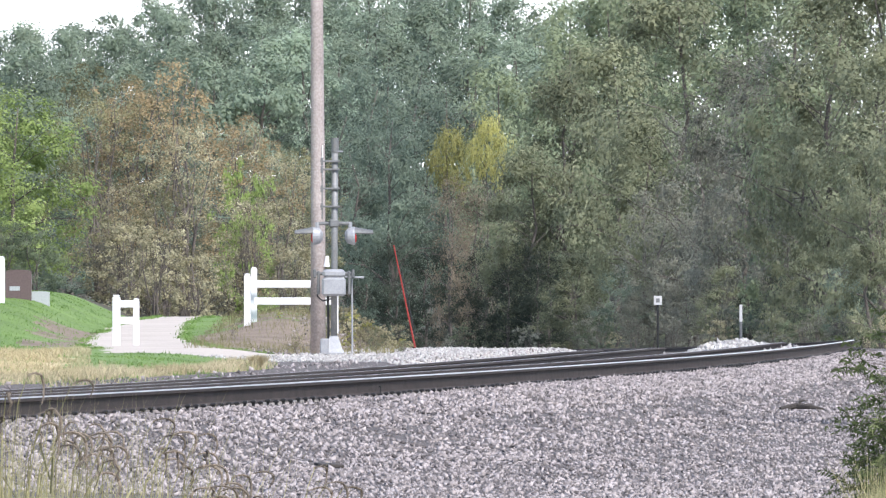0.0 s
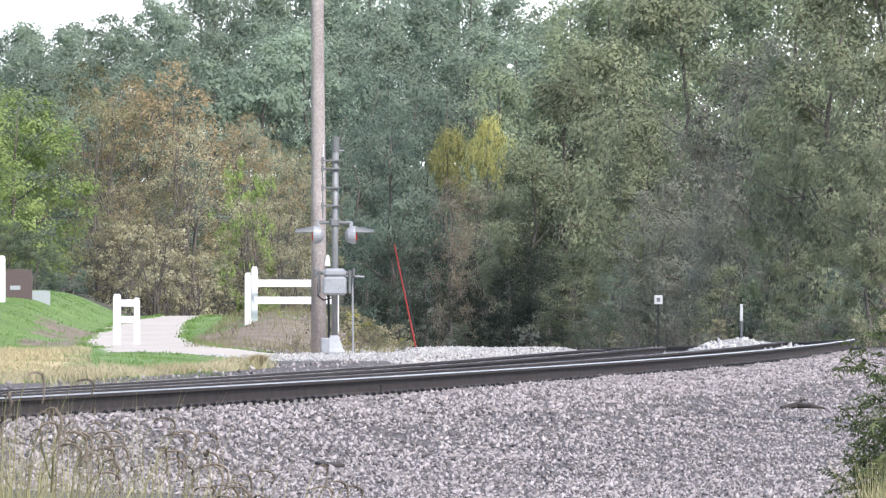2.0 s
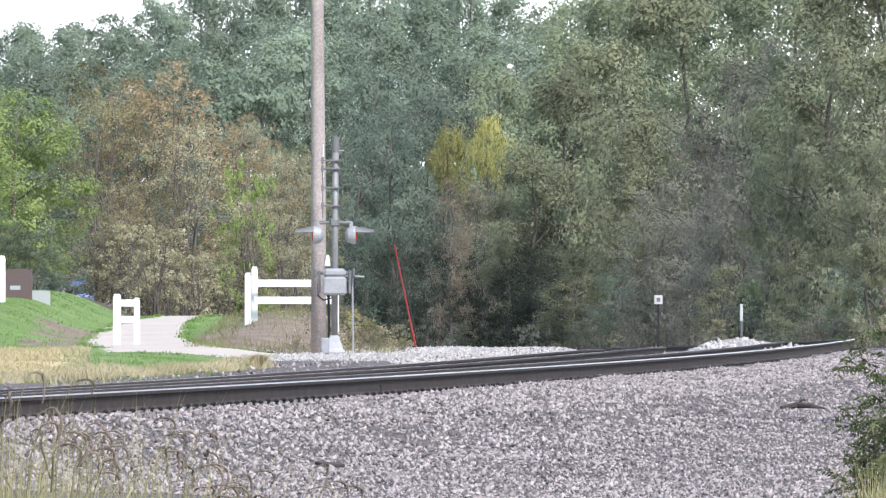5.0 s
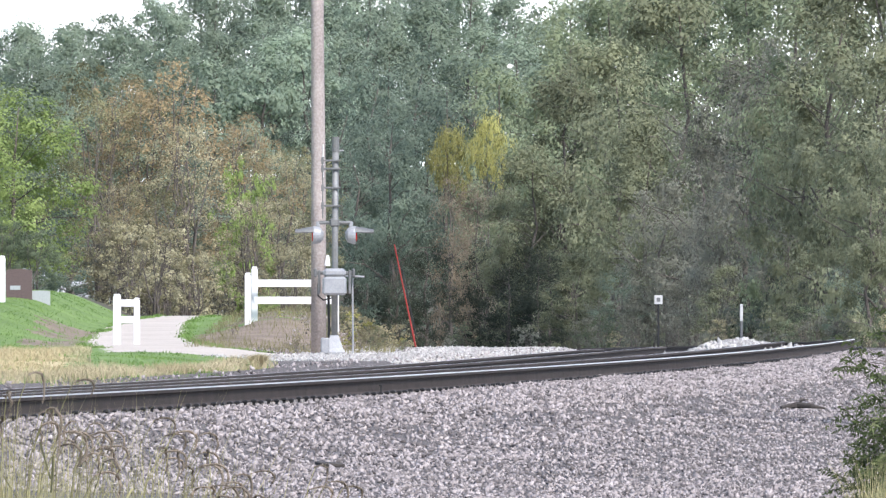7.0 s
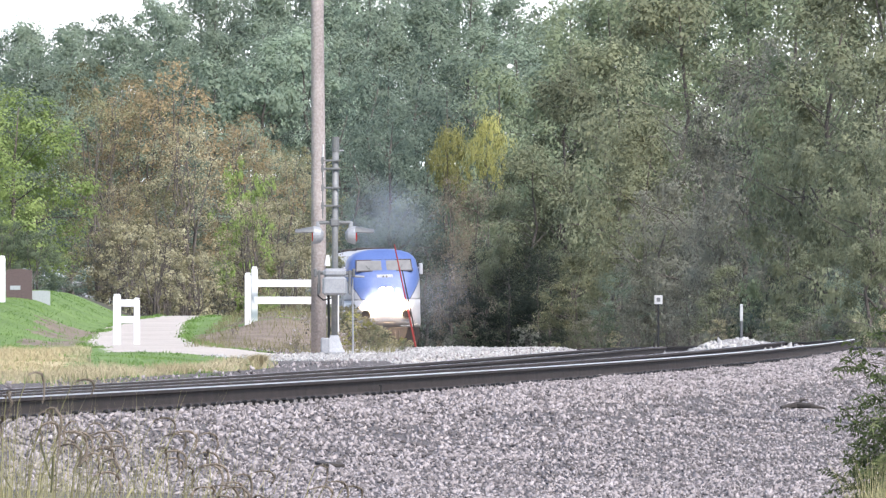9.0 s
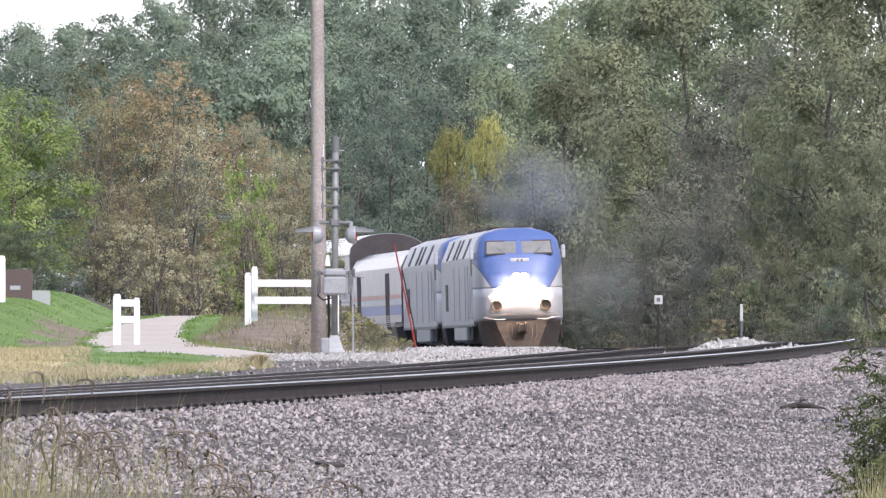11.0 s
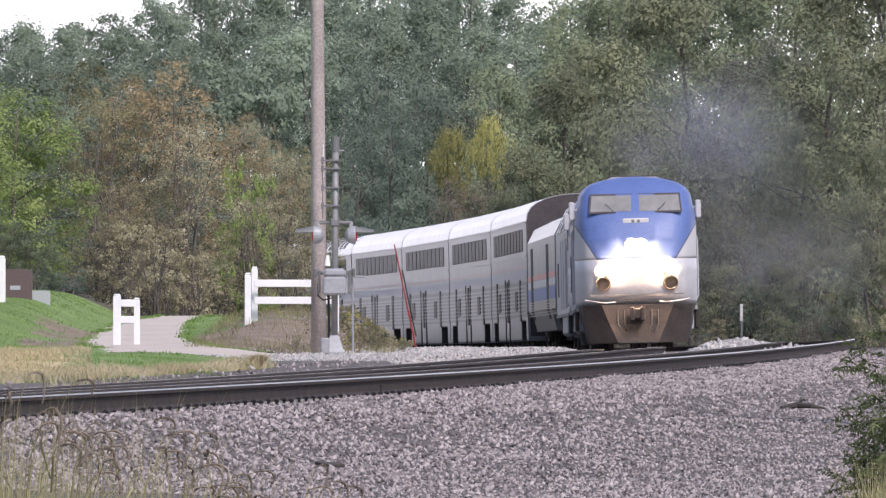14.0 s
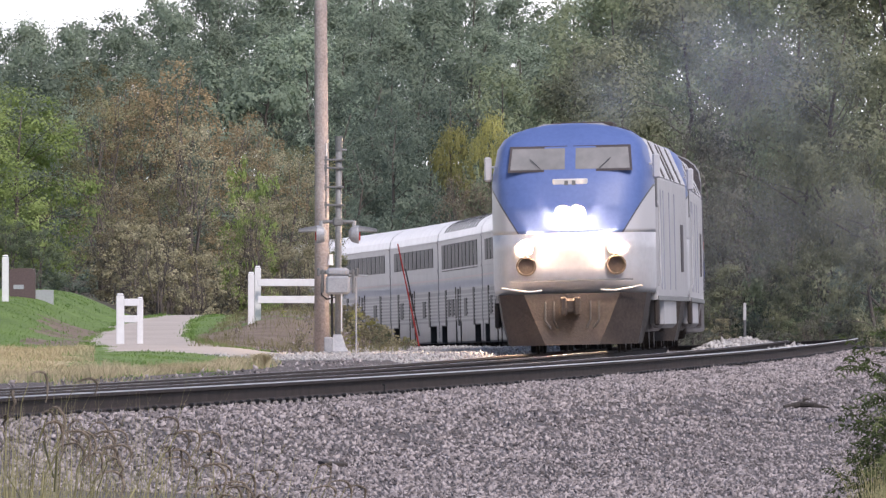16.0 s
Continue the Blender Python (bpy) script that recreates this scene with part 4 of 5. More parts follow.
    for s in (-1, 1):
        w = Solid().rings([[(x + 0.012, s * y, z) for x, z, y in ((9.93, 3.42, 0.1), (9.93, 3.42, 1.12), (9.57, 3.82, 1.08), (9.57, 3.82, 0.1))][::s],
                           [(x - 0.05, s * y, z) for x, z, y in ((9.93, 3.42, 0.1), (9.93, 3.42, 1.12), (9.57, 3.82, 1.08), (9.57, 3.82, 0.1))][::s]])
        pn = part("windshield", w, M["shield"], loco, "windshield pane with a pale sky reflection painted into its colour")
        rim = ((9.97, 3.375, 0.055), (9.97, 3.375, 1.165), (9.53, 3.865, 1.125), (9.53, 3.865, 0.055))
        part("gasket", Solid().rings([[(x + 0.004, s * y, z) for x, z, y in rim][::s], [(x - 0.05, s * y, z) for x, z, y in rim][::s]]), M["car_end"], pn, "dark rubber gasket")
        m = Solid().box((9.0, s * 1.58, 3.46), (0.1, 0.14, 0.46), 0.03).tube([(9.0, s * 1.4, 3.5), (9.0, s * 1.56, 3.5)], 0.02, 6)
        part("mirror", m, M["silver_light"], loco, "white side mirror")
        sw = Solid().box((7.7, s * 1.515, 3.0), (0.9, 0.03, 0.6), 0.01)
        part("cab_side_window", sw, M["glass"], loco)
    nb = part("number_board", Solid().box((10.10, 0, 3.14), (0.06, 0.66, 0.2), 0.02), M["sign_white"], loco, "white number board")
    for y in (-0.07, 0.07):
        part("numeral_bar", Solid().box((10.135, y, 3.14), (0.01, 0.07, 0.13)), M["galv_dark"], nb)
    # lamps: disc in a short bezel
    def lamp(name, y, z, x, r, mat):
        bez = Solid().rings([[(x + dx, y + q * math.cos(a), z + q * math.sin(a)) for a in (2 * math.pi * k / 18 for k in range(18))] for dx, q in ((-0.08, r + 0.04), (0.03, r + 0.04), (0.03, r), (0.0, r))], False)
        b = part(name, bez, M["galv_dark"], loco)
        d = Solid().rings([[(x + dx, y + q * math.cos(a), z + q * math.sin(a)) for a in (2 * math.pi * k / 18 for k in range(18))] for dx, q in ((-0.02, r), (0.02, r * 0.98), (0.07, r * 0.8), (0.1, r * 0.4))])
        part("lens", d, mat, b, "lit lamp lens" if lit else "")
    hl, dl = (M["headlight"], M["ditch"]) if lit else (M["glass"], M["glass"])
    for y in (-0.13, 0.13):
        lamp("headlight", y, 2.58, 10.37, 0.13, hl)
    for s in (-1, 1):
        lamp("ditch_light", s * 0.84, 1.97, 10.39, 0.12, dl)
        h = Solid().rings([[(10.385 + dx, s * 0.84 + q * math.cos(a), 1.62 + q * math.sin(a)) for a in (2 * math.pi * k / 16 for k in range(16))] for dx, q in ((-0.05, 0.19), (0.03, 0.19), (0.03, 0.16), (-0.03, 0.15))])
        part("recess", h, M["pilot"], loco, "round dark recess")
        part("grab_rail", Solid().tube([(10.5, s * 0.55, 1.16), (10.55, s * 0.8, 1.14), (10.3, s * 1.3, 1.22)], 0.018, 6), M["silver_light"], loco, "white grab rail")
    part("nose_seam", Solid().box((10.392, 0, 1.34), (0.012, 2.3, 0.03)), M["galv_dark"], loco)
    part("wiper", Solid().tube([(9.97, -0.55, 3.43), (9.8, -0.75, 3.62)], 0.007, 5), M["black"], loco)
    part("wiper", Solid().tube([(9.97, 0.55, 3.43), (9.8, 0.75, 3.62)], 0.007, 5), M["black"], loco)
    for s in (-1, 1):
        part("cab_ladder", Solid().box((8.0, s * 1.5, 0.72), (0.5, 0.1, 0.5), 0.03), M["pilot"], loco)
        part("handrail", Solid().tube([(7.55, s * 1.53, 1.2), (7.55, s * 1.57, 1.3), (7.55, s * 1.57, 2.7), (7.55, s * 1.53, 2.8)], 0.018, 6), M["silver_light"], loco)
        part("sill", Solid().box((-1.0, s * 1.53, 0.98), (18.0, 0.04, 0.1), 0.01), M["galv_dark"], loco)
    # pilot and coupler
    pl = Solid().rings([[(9.2, -1.44, 1.1), (9.9, -1.38, 1.1), (10.36, -0.9, 1.1), (10.36, 0.9, 1.1), (9.9, 1.38, 1.1), (9.2, 1.44, 1.1)],
                        [(9.2, -1.38, 0.6), (9.95, -1.3, 0.6), (10.45, -0.7, 0.6), (10.45, 0.7, 0.6), (9.95, 1.3, 0.6), (9.2, 1.38, 0.6)],
                        [(9.2, -1.25, 0.14), (10.0, -1.2, 0.14), (10.6, -0.5, 0.14), (10.6, 0.5, 0.14), (10.0, 1.2, 0.14), (9.2, 1.25, 0.14)]])
    part("pilot", pl, M["pilot"], loco, "dirt-brown snowplough pilot")
    cp = Solid().box((10.55, 0, 0.86), (0.5, 0.34, 0.3), 0.05).box((10.8, 0.12, 0.86), (0.16, 0.12, 0.36), 0.03).box((10.8, -0.14, 0.86), (0.16, 0.12, 0.36), 0.03)
    part("coupler", cp, M["underside"], loco)
    for y in (-0.5, -0.34, 0.34, 0.5):
        part("hose", Solid().tube([(10.42, y, 0.95), (10.52, y, 0.6), (10.56, y * 0.8, 0.45)], 0.022, 6), M["black"], loco)
    for x in (-8, -5.6, -3.2, 3.0):
        part("roof_hatch", Solid().box((x, 0, 4.33), (1.9, 1.2, 0.14), 0.03), M["underside"], loco)
    hn = Solid()
    for y in (-0.2, 0.0, 0.2):
        hn.tube([(2.6, y, 4.34), (2.9, y, 4.36), (3.1, y, 4.37)], [0.03, 0.04, 0.07], 8)
    part("horn", hn, M["galv_dark"], loco)
    rear = Solid().rings([[(x, y * 0.98, z * 0.99) for y, z in hull] for x in (-10.3, -10.2)])
    part("rear_wall", rear, M["car_end"], loco)
    for x in (-6.4, 6.4):
        truck(loco, x, 2.8, 0.5)
    return loco


SPEED = 34.883
lead = locomotive("silver diesel locomotive with blue nose and blazing headlights, leading the train", True)
second = locomotive("silver diesel locomotive with blue nose, second in the train", False)
bag = baggage("stainless baggage car with red, white and blue stripes")
cars = []
plain = coach("stainless bi-level passenger car with dark window rows")
lounge = coach("stainless bi-level lounge car with skylight windows in the roof", True)
for k in range(1, 9):
    if k == 5:
        cars.append(lounge)
    else:
        cars.append(plain if k == 1 else copy_thing(plain, Matrix.Identity(4)))
# front end of each vehicle behind the leading nose, its length, its truck centres' distance
TRAIN = [(lead, 0.0, 21.2, 12.8), (second, 21.2, 21.2, 12.8), (bag, 42.4, 26.0, 19.8)] + [(c, 68.6 + 25.95 * k, 25.9, 19.6) for k, c in enumerate(cars)]


def vehicle_pose(t, front, length, base):
    """Pose on the inner track at t seconds, standing on its two trucks."""
    mid = SPEED * (16.0 - t) + front + length / 2 - 0.3
    ends = []
    for d in (base / 2, -base / 2):
        x, y, z, th = (float(a) for a in on_track(mid + d, 0.12))
        ends.append(Vector((x, y, z - DROP - CANT / 2)))
    rear, head = ends
    d = (head - rear).normalized()
    up = (Vector((0, 0, 1)) - d * d.z).normalized()
    left = up.cross(d)
    m = Matrix((d, left, up)).transposed().to_4x4()
    m = m @ pose(0, 0, 0, -ROLL_IN)
    return Matrix.Translation((rear + head) / 2) @ m


ROLL_IN = -1.3


def exhaust():
    """Puffs of thin exhaust drifting back over the roof, as lumpy open shells, and dust stirred up beside the wheels."""
    rnd = random.Random(52)
    t = thing("exhaust_smoke", "thin blue-grey diesel exhaust haze above and behind the locomotive", "smoke")

    def shell(name, mat):
        rings = []
        for i in range(9):
            a = max(0.02, i / 8 * 1.5)
            rings.append([Vector((math.cos(a) * 0.8, math.sin(a) * math.cos(b), math.sin(a) * math.sin(b))) * (1 + 0.1 * math.sin(3 * b) * math.sin(a)) for b in (2 * math.pi * q / 20 for q in range(20))])
        return Solid().rings(rings, False).mesh(name, mat, True)

    def puff(me, x, y, z, r):
        ob = part(me.name, me, None, t)
        ob.location, ob.scale = (x, y, z), (r * 0.6, r, r * 0.85)
        ob.rotation_euler = (rnd.uniform(0, 6.28), 0, 0)
    fume, dust = shell("puff", M["smoke"]), shell("dust_puff", M["dust"])
    for k in range(6):
        f = k / 5
        puff(fume, -2.5 - 16.0 * f, 0.2 + 2.9 * f + rnd.gauss(0, 0.3), 5.0 + 1.0 * math.sin(2.6 * f) + rnd.gauss(0, 0.25), 1.15 + 1.5 * f)
    for f in (0.0, 0.5, 1.0):
        puff(dust, -6.0 - 20.0 * f, 3.0 + 2.4 * f, 2.6, 2.0 + 0.8 * f)
    return t


haze = exhaust()

# ---- crossing signal, pole, fences, stones ----
def crossing_signal():
    x, y = -1.99, 205.0
    g = float(ground_z(x, y))
    top = thing("crossing_signal", "grey railway crossing signal mast with hooded lamps and gate mechanism", "crossing signal", m=pose(x, y, g))
    part("base", Solid().rings([[(a * w, b * w, z) for a, b in ((-1, -1), (1, -1), (1, 1), (-1, 1))] for z, w in ((-0.1, 0.2), (0.05, 0.2), (0.12, 0.15), (0.34, 0.08), (0.36, 0.08))]), M["galv"], top)
    part("mast", Solid().tube([(0, 0, 0.3), (0.02, 0, 3.75)], 0.06, 12), M["mast"], top, smooth=True)
    part("mast_cap", Solid().tube([(0.02, 0, 3.72), (0.02, 0, 3.99)], 0.07, 12), M["galv_dark"], top)
    box = part("gate_mechanism", Solid().box((0, -0.12, 1.26), (0.44, 0.42, 0.34), 0.04).box((0, -0.12, 1.50), (0.42, 0.40, 0.16), 0.05), M["galv"], top, "grey steel gate mechanism box")
    for s in (-1, 1):
        part("arm_bracket", Solid().box((s * 0.28, -0.1, 1.33), (0.05, 0.1, 0.44), 0.015).tube([(s * 0.2, -0.1, 1.5), (s * 0.36, -0.1, 1.5)], 0.035, 8).box((s * 0.35, -0.1, 1.5), (0.06, 0.1, 0.16), 0.02), M["galv_dark"], box)
    part("shaft", Solid().tube([(0.2, -0.1, 1.44), (0.55, -0.1, 1.43)], 0.02, 8), M["galv"], box)
    part("conduit", Solid().tube([(-0.1, 0.1, 0.2), (-0.11, 0.1, 1.1)], 0.025, 8), M["black"], top)
    part("tie_rod", Solid().tube([(0.34, 0.02, 0.02), (0.33, 0.02, 1.4)], 0.018, 8), M["galv"], top)
    part("cable", Solid().tube([(-0.3, -0.1, 1.3), (-0.3, -0.1, 1.08), (-0.2, -0.1, 1.0), (-0.05, 0, 1.04)], 0.016, 6), M["black"], top)
    # crossarm and lamps facing along the road
    arm = Solid().tube([(-0.3, 0, 2.42), (0.32, 0, 2.42)], 0.035, 10).box((0.0, 0, 2.42), (0.18, 0.16, 0.16), 0.03)
    part("crossarm", arm, M["galv_dark"], top)
    for s in (-1, 1):
        cx = 0.30 * s
        head = part("lamp_head", Solid().rings([[(cx + s * dx, q * math.cos(a), 2.19 + q * 1.05 * math.sin(a)) for a in (2 * math.pi * k / 18 for k in range(18))]
                                                for dx, q in ((-0.1, 0.06), (-0.05, 0.13), (0.05, 0.16), (0.09, 0.16))][::s]), M["galv"], top, "grey signal lamp housing")
        part("lens", Solid().rings([[(cx + s * dx, q * math.cos(a), 2.19 + q * math.sin(a)) for a in (2 * math.pi * k / 18 for k in range(18))] for dx, q in ((0.09, 0.125), (0.115, 0.1))][::s]), M["red_lens"], head, "red signal lens")
        hood = []
        for dx, lift in ((0.08, 0), (0.42, 0.03)):
            arc = [(math.pi * (0.12 + 0.76 * k / 10)) for k in range(11)]
            cut = 1.0 if dx < 0.2 else 0.5
            o = [(cx + s * dx, 0.165 * math.cos(a), 2.19 + 0.165 * (1 - (1 - math.sin(a)) * cut) - (0.06 if dx > 0.2 else 0)) for a in arc]
            i = [(cx + s * dx, 0.155 * math.cos(a), 2.18 + 0.15 * (1 - (1 - math.sin(a)) * cut) - (0.06 if dx > 0.2 else 0)) for a in arc[::-1]]
            hood.append(o + i)
        part("hood", Solid().rings(hood[::s]), M["galv_dark"], head, "grey lamp hood")
        part("drop_pipe", Solid().tube([(cx, 0, 2.44), (cx, 0, 2.3)], 0.04, 8), M["galv"], head)
    # crossbuck boards seen on edge, with their brackets
    side = part("crossbuck", Solid().box((-0.215, 0.02, 3.05), (0.022, 0.2, 1.1), 0.006), M["galv_dark"], top, "crossbuck boards seen on edge")
    for z in (3.56, 3.41, 3.06, 2.73):
        part("bracket", Solid().box((-0.07, -0.07, z), (0.36, 0.05, 0.035), 0.006), M["galv_dark"], side)
        part("bracket", Solid().box((-0.22, -0.08, z), (0.045, 0.04, 0.13), 0.006), M["galv_dark"], side)
    part("bell", Solid().box((0.12, 0, 3.74), (0.1, 0.08, 0.03), 0.01), M["galv"], top)
    part("junction_box", Solid().box((-0.17, -0.12, 0.16), (0.16, 0.2, 0.3), 0.02), M["galv"], top)


def utility_pole():
    x, y = -2.32, 208.5
    g = float(ground_z(x, y))
    pole = thing("utility_pole", "tall weathered wooden utility pole beside the crossing", "utility pole", m=pose(x, y, g))
    part("shaft", Solid().tube([(0, 0, -0.3), (0.0, 0, 3), (-0.02, 0, 6), (-0.03, 0, 11)], [0.145, 0.135, 0.12, 0.1], 14), M["pole"], pole, smooth=True)
    part("ground_wire_guard", Solid().box((0.085, -0.12, 3.62), (0.022, 0.03, 0.62), 0.005), M["white"], pole, "pale ground-wire guard")
    part("insulator", Solid().tube([(0.16, -0.08, 1.66), (0.17, -0.08, 1.86)], [0.06, 0.03], 8), M["white"], pole)


def fences():
    def post(parent, x, y, z0, z1, w=0.13):
        p = part("post", Solid().box((x, y, (z0 + z1) / 2 - 0.1), (w, w, z1 - z0 + 0.2), 0.008), M["white"], parent)
        part("cap", Solid().box((x, y, z1 + 0.02), (w * 0.86, w * 0.86, 0.05), 0.018), M["white"], p)
    f = thing("fence", "white vinyl rail fence on the grassy bank", "fence")
    post(f, -3.98, 228, 0.33, 1.30)
    post(f, -3.87, 229.5, 0.40, 1.43)
    for z in (1.13, 0.78):
        part("fence_rail", Solid().box((-3.02, 229.2, z), (1.7, 0.05, 0.15), 0.008), M["white"], f)
    post(f, -2.2, 229.4, 0.3, 1.3)
    g = thing("fence", "short white vinyl rail fence beside the gravel drive", "fence")
    z0 = float(ground_z(-6.28, 215))
    post(g, -6.27, 215, z0, 0.87, 0.15)
    post(g, -5.93, 216.5, z0, 0.80, 0.12)
    for z in (0.74, 0.42):
        part("fence_rail", Solid().box((-6.1, 215.9, z), (0.3, 0.05, 0.14), 0.008), M["white"], g)
    h = thing("fence", "white vinyl fence post on the lawn mound", "fence")
    z1 = float(ground_z(-9.27, 235))
    post(h, -9.27, 235, z1, 1.67, 0.14)


def headstone(x, y, w, h, d, mat, label, lettered):
    z = float(ground_z(x, y))
    t = thing("headstone", label, "headstone", m=pose(x, y, z))
    tablet = Solid().rings([[(a, b, c) for a, c in [(-w / 2, -0.1), (w / 2, -0.1), (w / 2, h * 0.93)] + [(w / 2 * math.cos(k * math.pi / 8), h * 0.93 + h * 0.07 * math.sin(k * math.pi / 8)) for k in range(1, 8)] + [(-w / 2, h * 0.93)]] for b in (-d / 2, d / 2)])
    s = part("tablet", tablet, mat, t)
    if lettered:
        part("lettering", Solid().box((-0.08, -d / 2 - 0.004, h * 0.35), (0.22, 0.01, 0.09)), M["granite_grey"], s)


def markers():
    x, y = 7.13, 370.0
    z = float(ground_z(x, y))
    t = thing("trackside_sign", "small square white sign with dark centre on a thin post", "sign", m=pose(x, y, z))
    h = 0.80 - z
    part("post", Solid().tube([(0, 0, -0.2), (0, 0, h - 0.2)], 0.035, 8), M["black"], t)
    pl = part("plate", Solid().box((0, -0.05, h - 0.13), (0.27, 0.02, 0.3), 0.008), M["sign_white"], t)
    part("symbol", Solid().box((0, -0.065, h - 0.13), (0.12, 0.006, 0.13)), M["galv_dark"], pl)
    x, y = 8.81, 330.0
    z = float(ground_z(x, y))
    t = thing("marker_post", "thin trackside marker post with white upper half", "post", m=pose(x, y, z))
    h = 0.58 - z
    part("post", Solid().tube([(0, 0, -0.2), (0, 0, h - 0.5)], 0.045, 8), M["galv_dark"], t)
    part("blade", Solid().box((0, 0, h - 0.27), (0.09, 0.04, 0.54), 0.01), M["sign_white"], t)
    a, b = Vector((-0.98, 225, 1.91)), Vector((-0.55, 225, -0.15))
    t = thing("red_pole", "thin leaning red-painted pole on the weedy bank", "pole")
    part("shaft", Solid().tube([b, a], [0.02, 0.014], 8), M["red"], t)
    part("strip", Solid().tube([b.lerp(a, 0.1) + Vector((0.05, 0, 0)), b.lerp(a, 0.75) + Vector((0.05, 0, 0))], 0.015, 6), M["black"], t)


crossing_signal()
utility_pole()
fences()
headstone(-9.10, 240, 0.56, 0.62, 0.2, M["granite"], "brown granite headstone on the lawn mound", True)
headstone(-8.68, 241, 0.42, 0.24, 0.2, M["granite_grey"], "low grey granite headstone on the lawn mound", False)
markers()


def blades(name, label, n, seed, pick, h, w, mat, bend=0.35):
    """Grass blades as one mesh."""
    rng = np.random.default_rng(seed)
    x, y = pick(rng, n)
    z = ground_z(x, y)
    H = rng.uniform(h[0], h[1], n) * (1 + 0.45 * ripple(x, y * 0.3, 2.2))
    a = rng.uniform(0, 6.28, n)
    dx, dy = np.cos(a), np.sin(a)
    W = rng.uniform(0.6, 1.3, n) * w
    k = H * bend * rng.random(n)
    b = np.stack((x, y, z - 0.02), 1)
    side = np.stack((-dy * W, dx * W * 0.3, 0 * W), 1)
    t = b + np.stack((dx * k, dy * k, H), 1)
    mid = b + np.stack((dx * k * 0.3, dy * k * 0.3, H * 0.55), 1)
    v = np.stack((b - side, b + side, mid + side * 0.7, t, mid - side * 0.7), 1).reshape(-1, 3)
    q = np.arange(n)[:, None] * 5 + np.array([0, 1, 2, 4])
    tri = np.arange(n)[:, None] * 5 + np.array([4, 2, 3, 3])
    me = bpy.data.meshes.new(name)
    me.from_pydata(v.tolist(), [], q.tolist() + tri[:, :3].tolist())
    me.materials.append(mat)
    return tagged(new(name, me), label, "grass", kind="stuff")


def pick_verge(rng, n):
    s = rng.uniform(-90, -30, n)
    o = -1.6 - 1.7 * rng.random(n) * (1.75 - 1.4 * step(-5.5, -2.2, np.interp(s, _s, _cx)))
    x, y, z, th = on_track(s, o)
    keep = x < -2.5 - 0.7 * rng.random(n)
    x[~keep], y[~keep] = x[keep][:1].repeat((~keep).sum()), y[keep][:1].repeat((~keep).sum())
    return x, y


def pick_lawn(rng, n):
    y = rng.uniform(140, 262, n)
    x = rng.uniform(-0.042 * y, -3.0, n)
    way = np.interp(y, [186, 203, 212, 225, 245, 266], [-3.2, -4.6, -5.6, -6.2, -6.3, -5.9])
    half = np.interp(y, [186, 206, 225, 266], [3.5, 1.4, 1.0, 0.55])
    bad = (abs(x - way) < half) & (y > 186)
    x[bad] = -8.5 - rng.random(bad.sum())
    bad = (x > -4.7) & (y > 200)
    x[bad] = -8.2 - rng.random(bad.sum())
    return x, y


def pick_bank(rng, n):
    y = rng.uniform(207, 262, n)
    x = rng.uniform(-4.8, -0.9, n)
    return x, y


blades("dry_grass", "straw-coloured dry grass between the tracks", 24000, 21, pick_verge, (0.04, 0.2), 0.006, M["grass_dry"], 1.1)
blades("lawn_grass", "short bright green lawn grass", 28000, 22, pick_lawn, (0.02, 0.06), 0.010, M["grass_green"], 1.0)
blades("verge_grass", "green grass growing through the dry verge", 7000, 25, pick_verge, (0.03, 0.12), 0.007, M["grass_green"], 1.0)
blades("bank_weeds", "sparse brownish weeds on the earth bank", 8000, 23, pick_bank, (0.03, 0.2), 0.005, M["grass_weed"], 1.2)


def pick_straw(rng, n):
    y = rng.uniform(140, 200, n)
    x = (-0.0425 + (0.011 + 0.016 * (1 - step(143, 154, y + rng.normal(0, 5, n)))) * rng.random(n) ** 1.3) * y
    return x, y


def pick_edge(rng, n):
    y = rng.uniform(204, 264, n)
    way = np.interp(y, [196, 203, 212, 225, 245, 266], [-3.2, -4.6, -5.6, -6.2, -6.3, -5.9])
    half = np.interp(y, [196, 206, 225, 266], [2.6, 1.3, 0.95, 0.5])
    return way + np.where(rng.random(n) < 0.5, -1, 1) * (half + rng.normal(0.04, 0.09, n)), y


blades("straw_grass", "bleached straw-like grass on the lawn's lower edge", 15000, 26, pick_straw, (0.03, 0.12), 0.008, M["grass_dry"], 1.2)
blades("edge_grass", "rough grass along the edges of the gravel drive", 6000, 27, pick_edge, (0.02, 0.08), 0.012, M["grass_green"], 1.2)


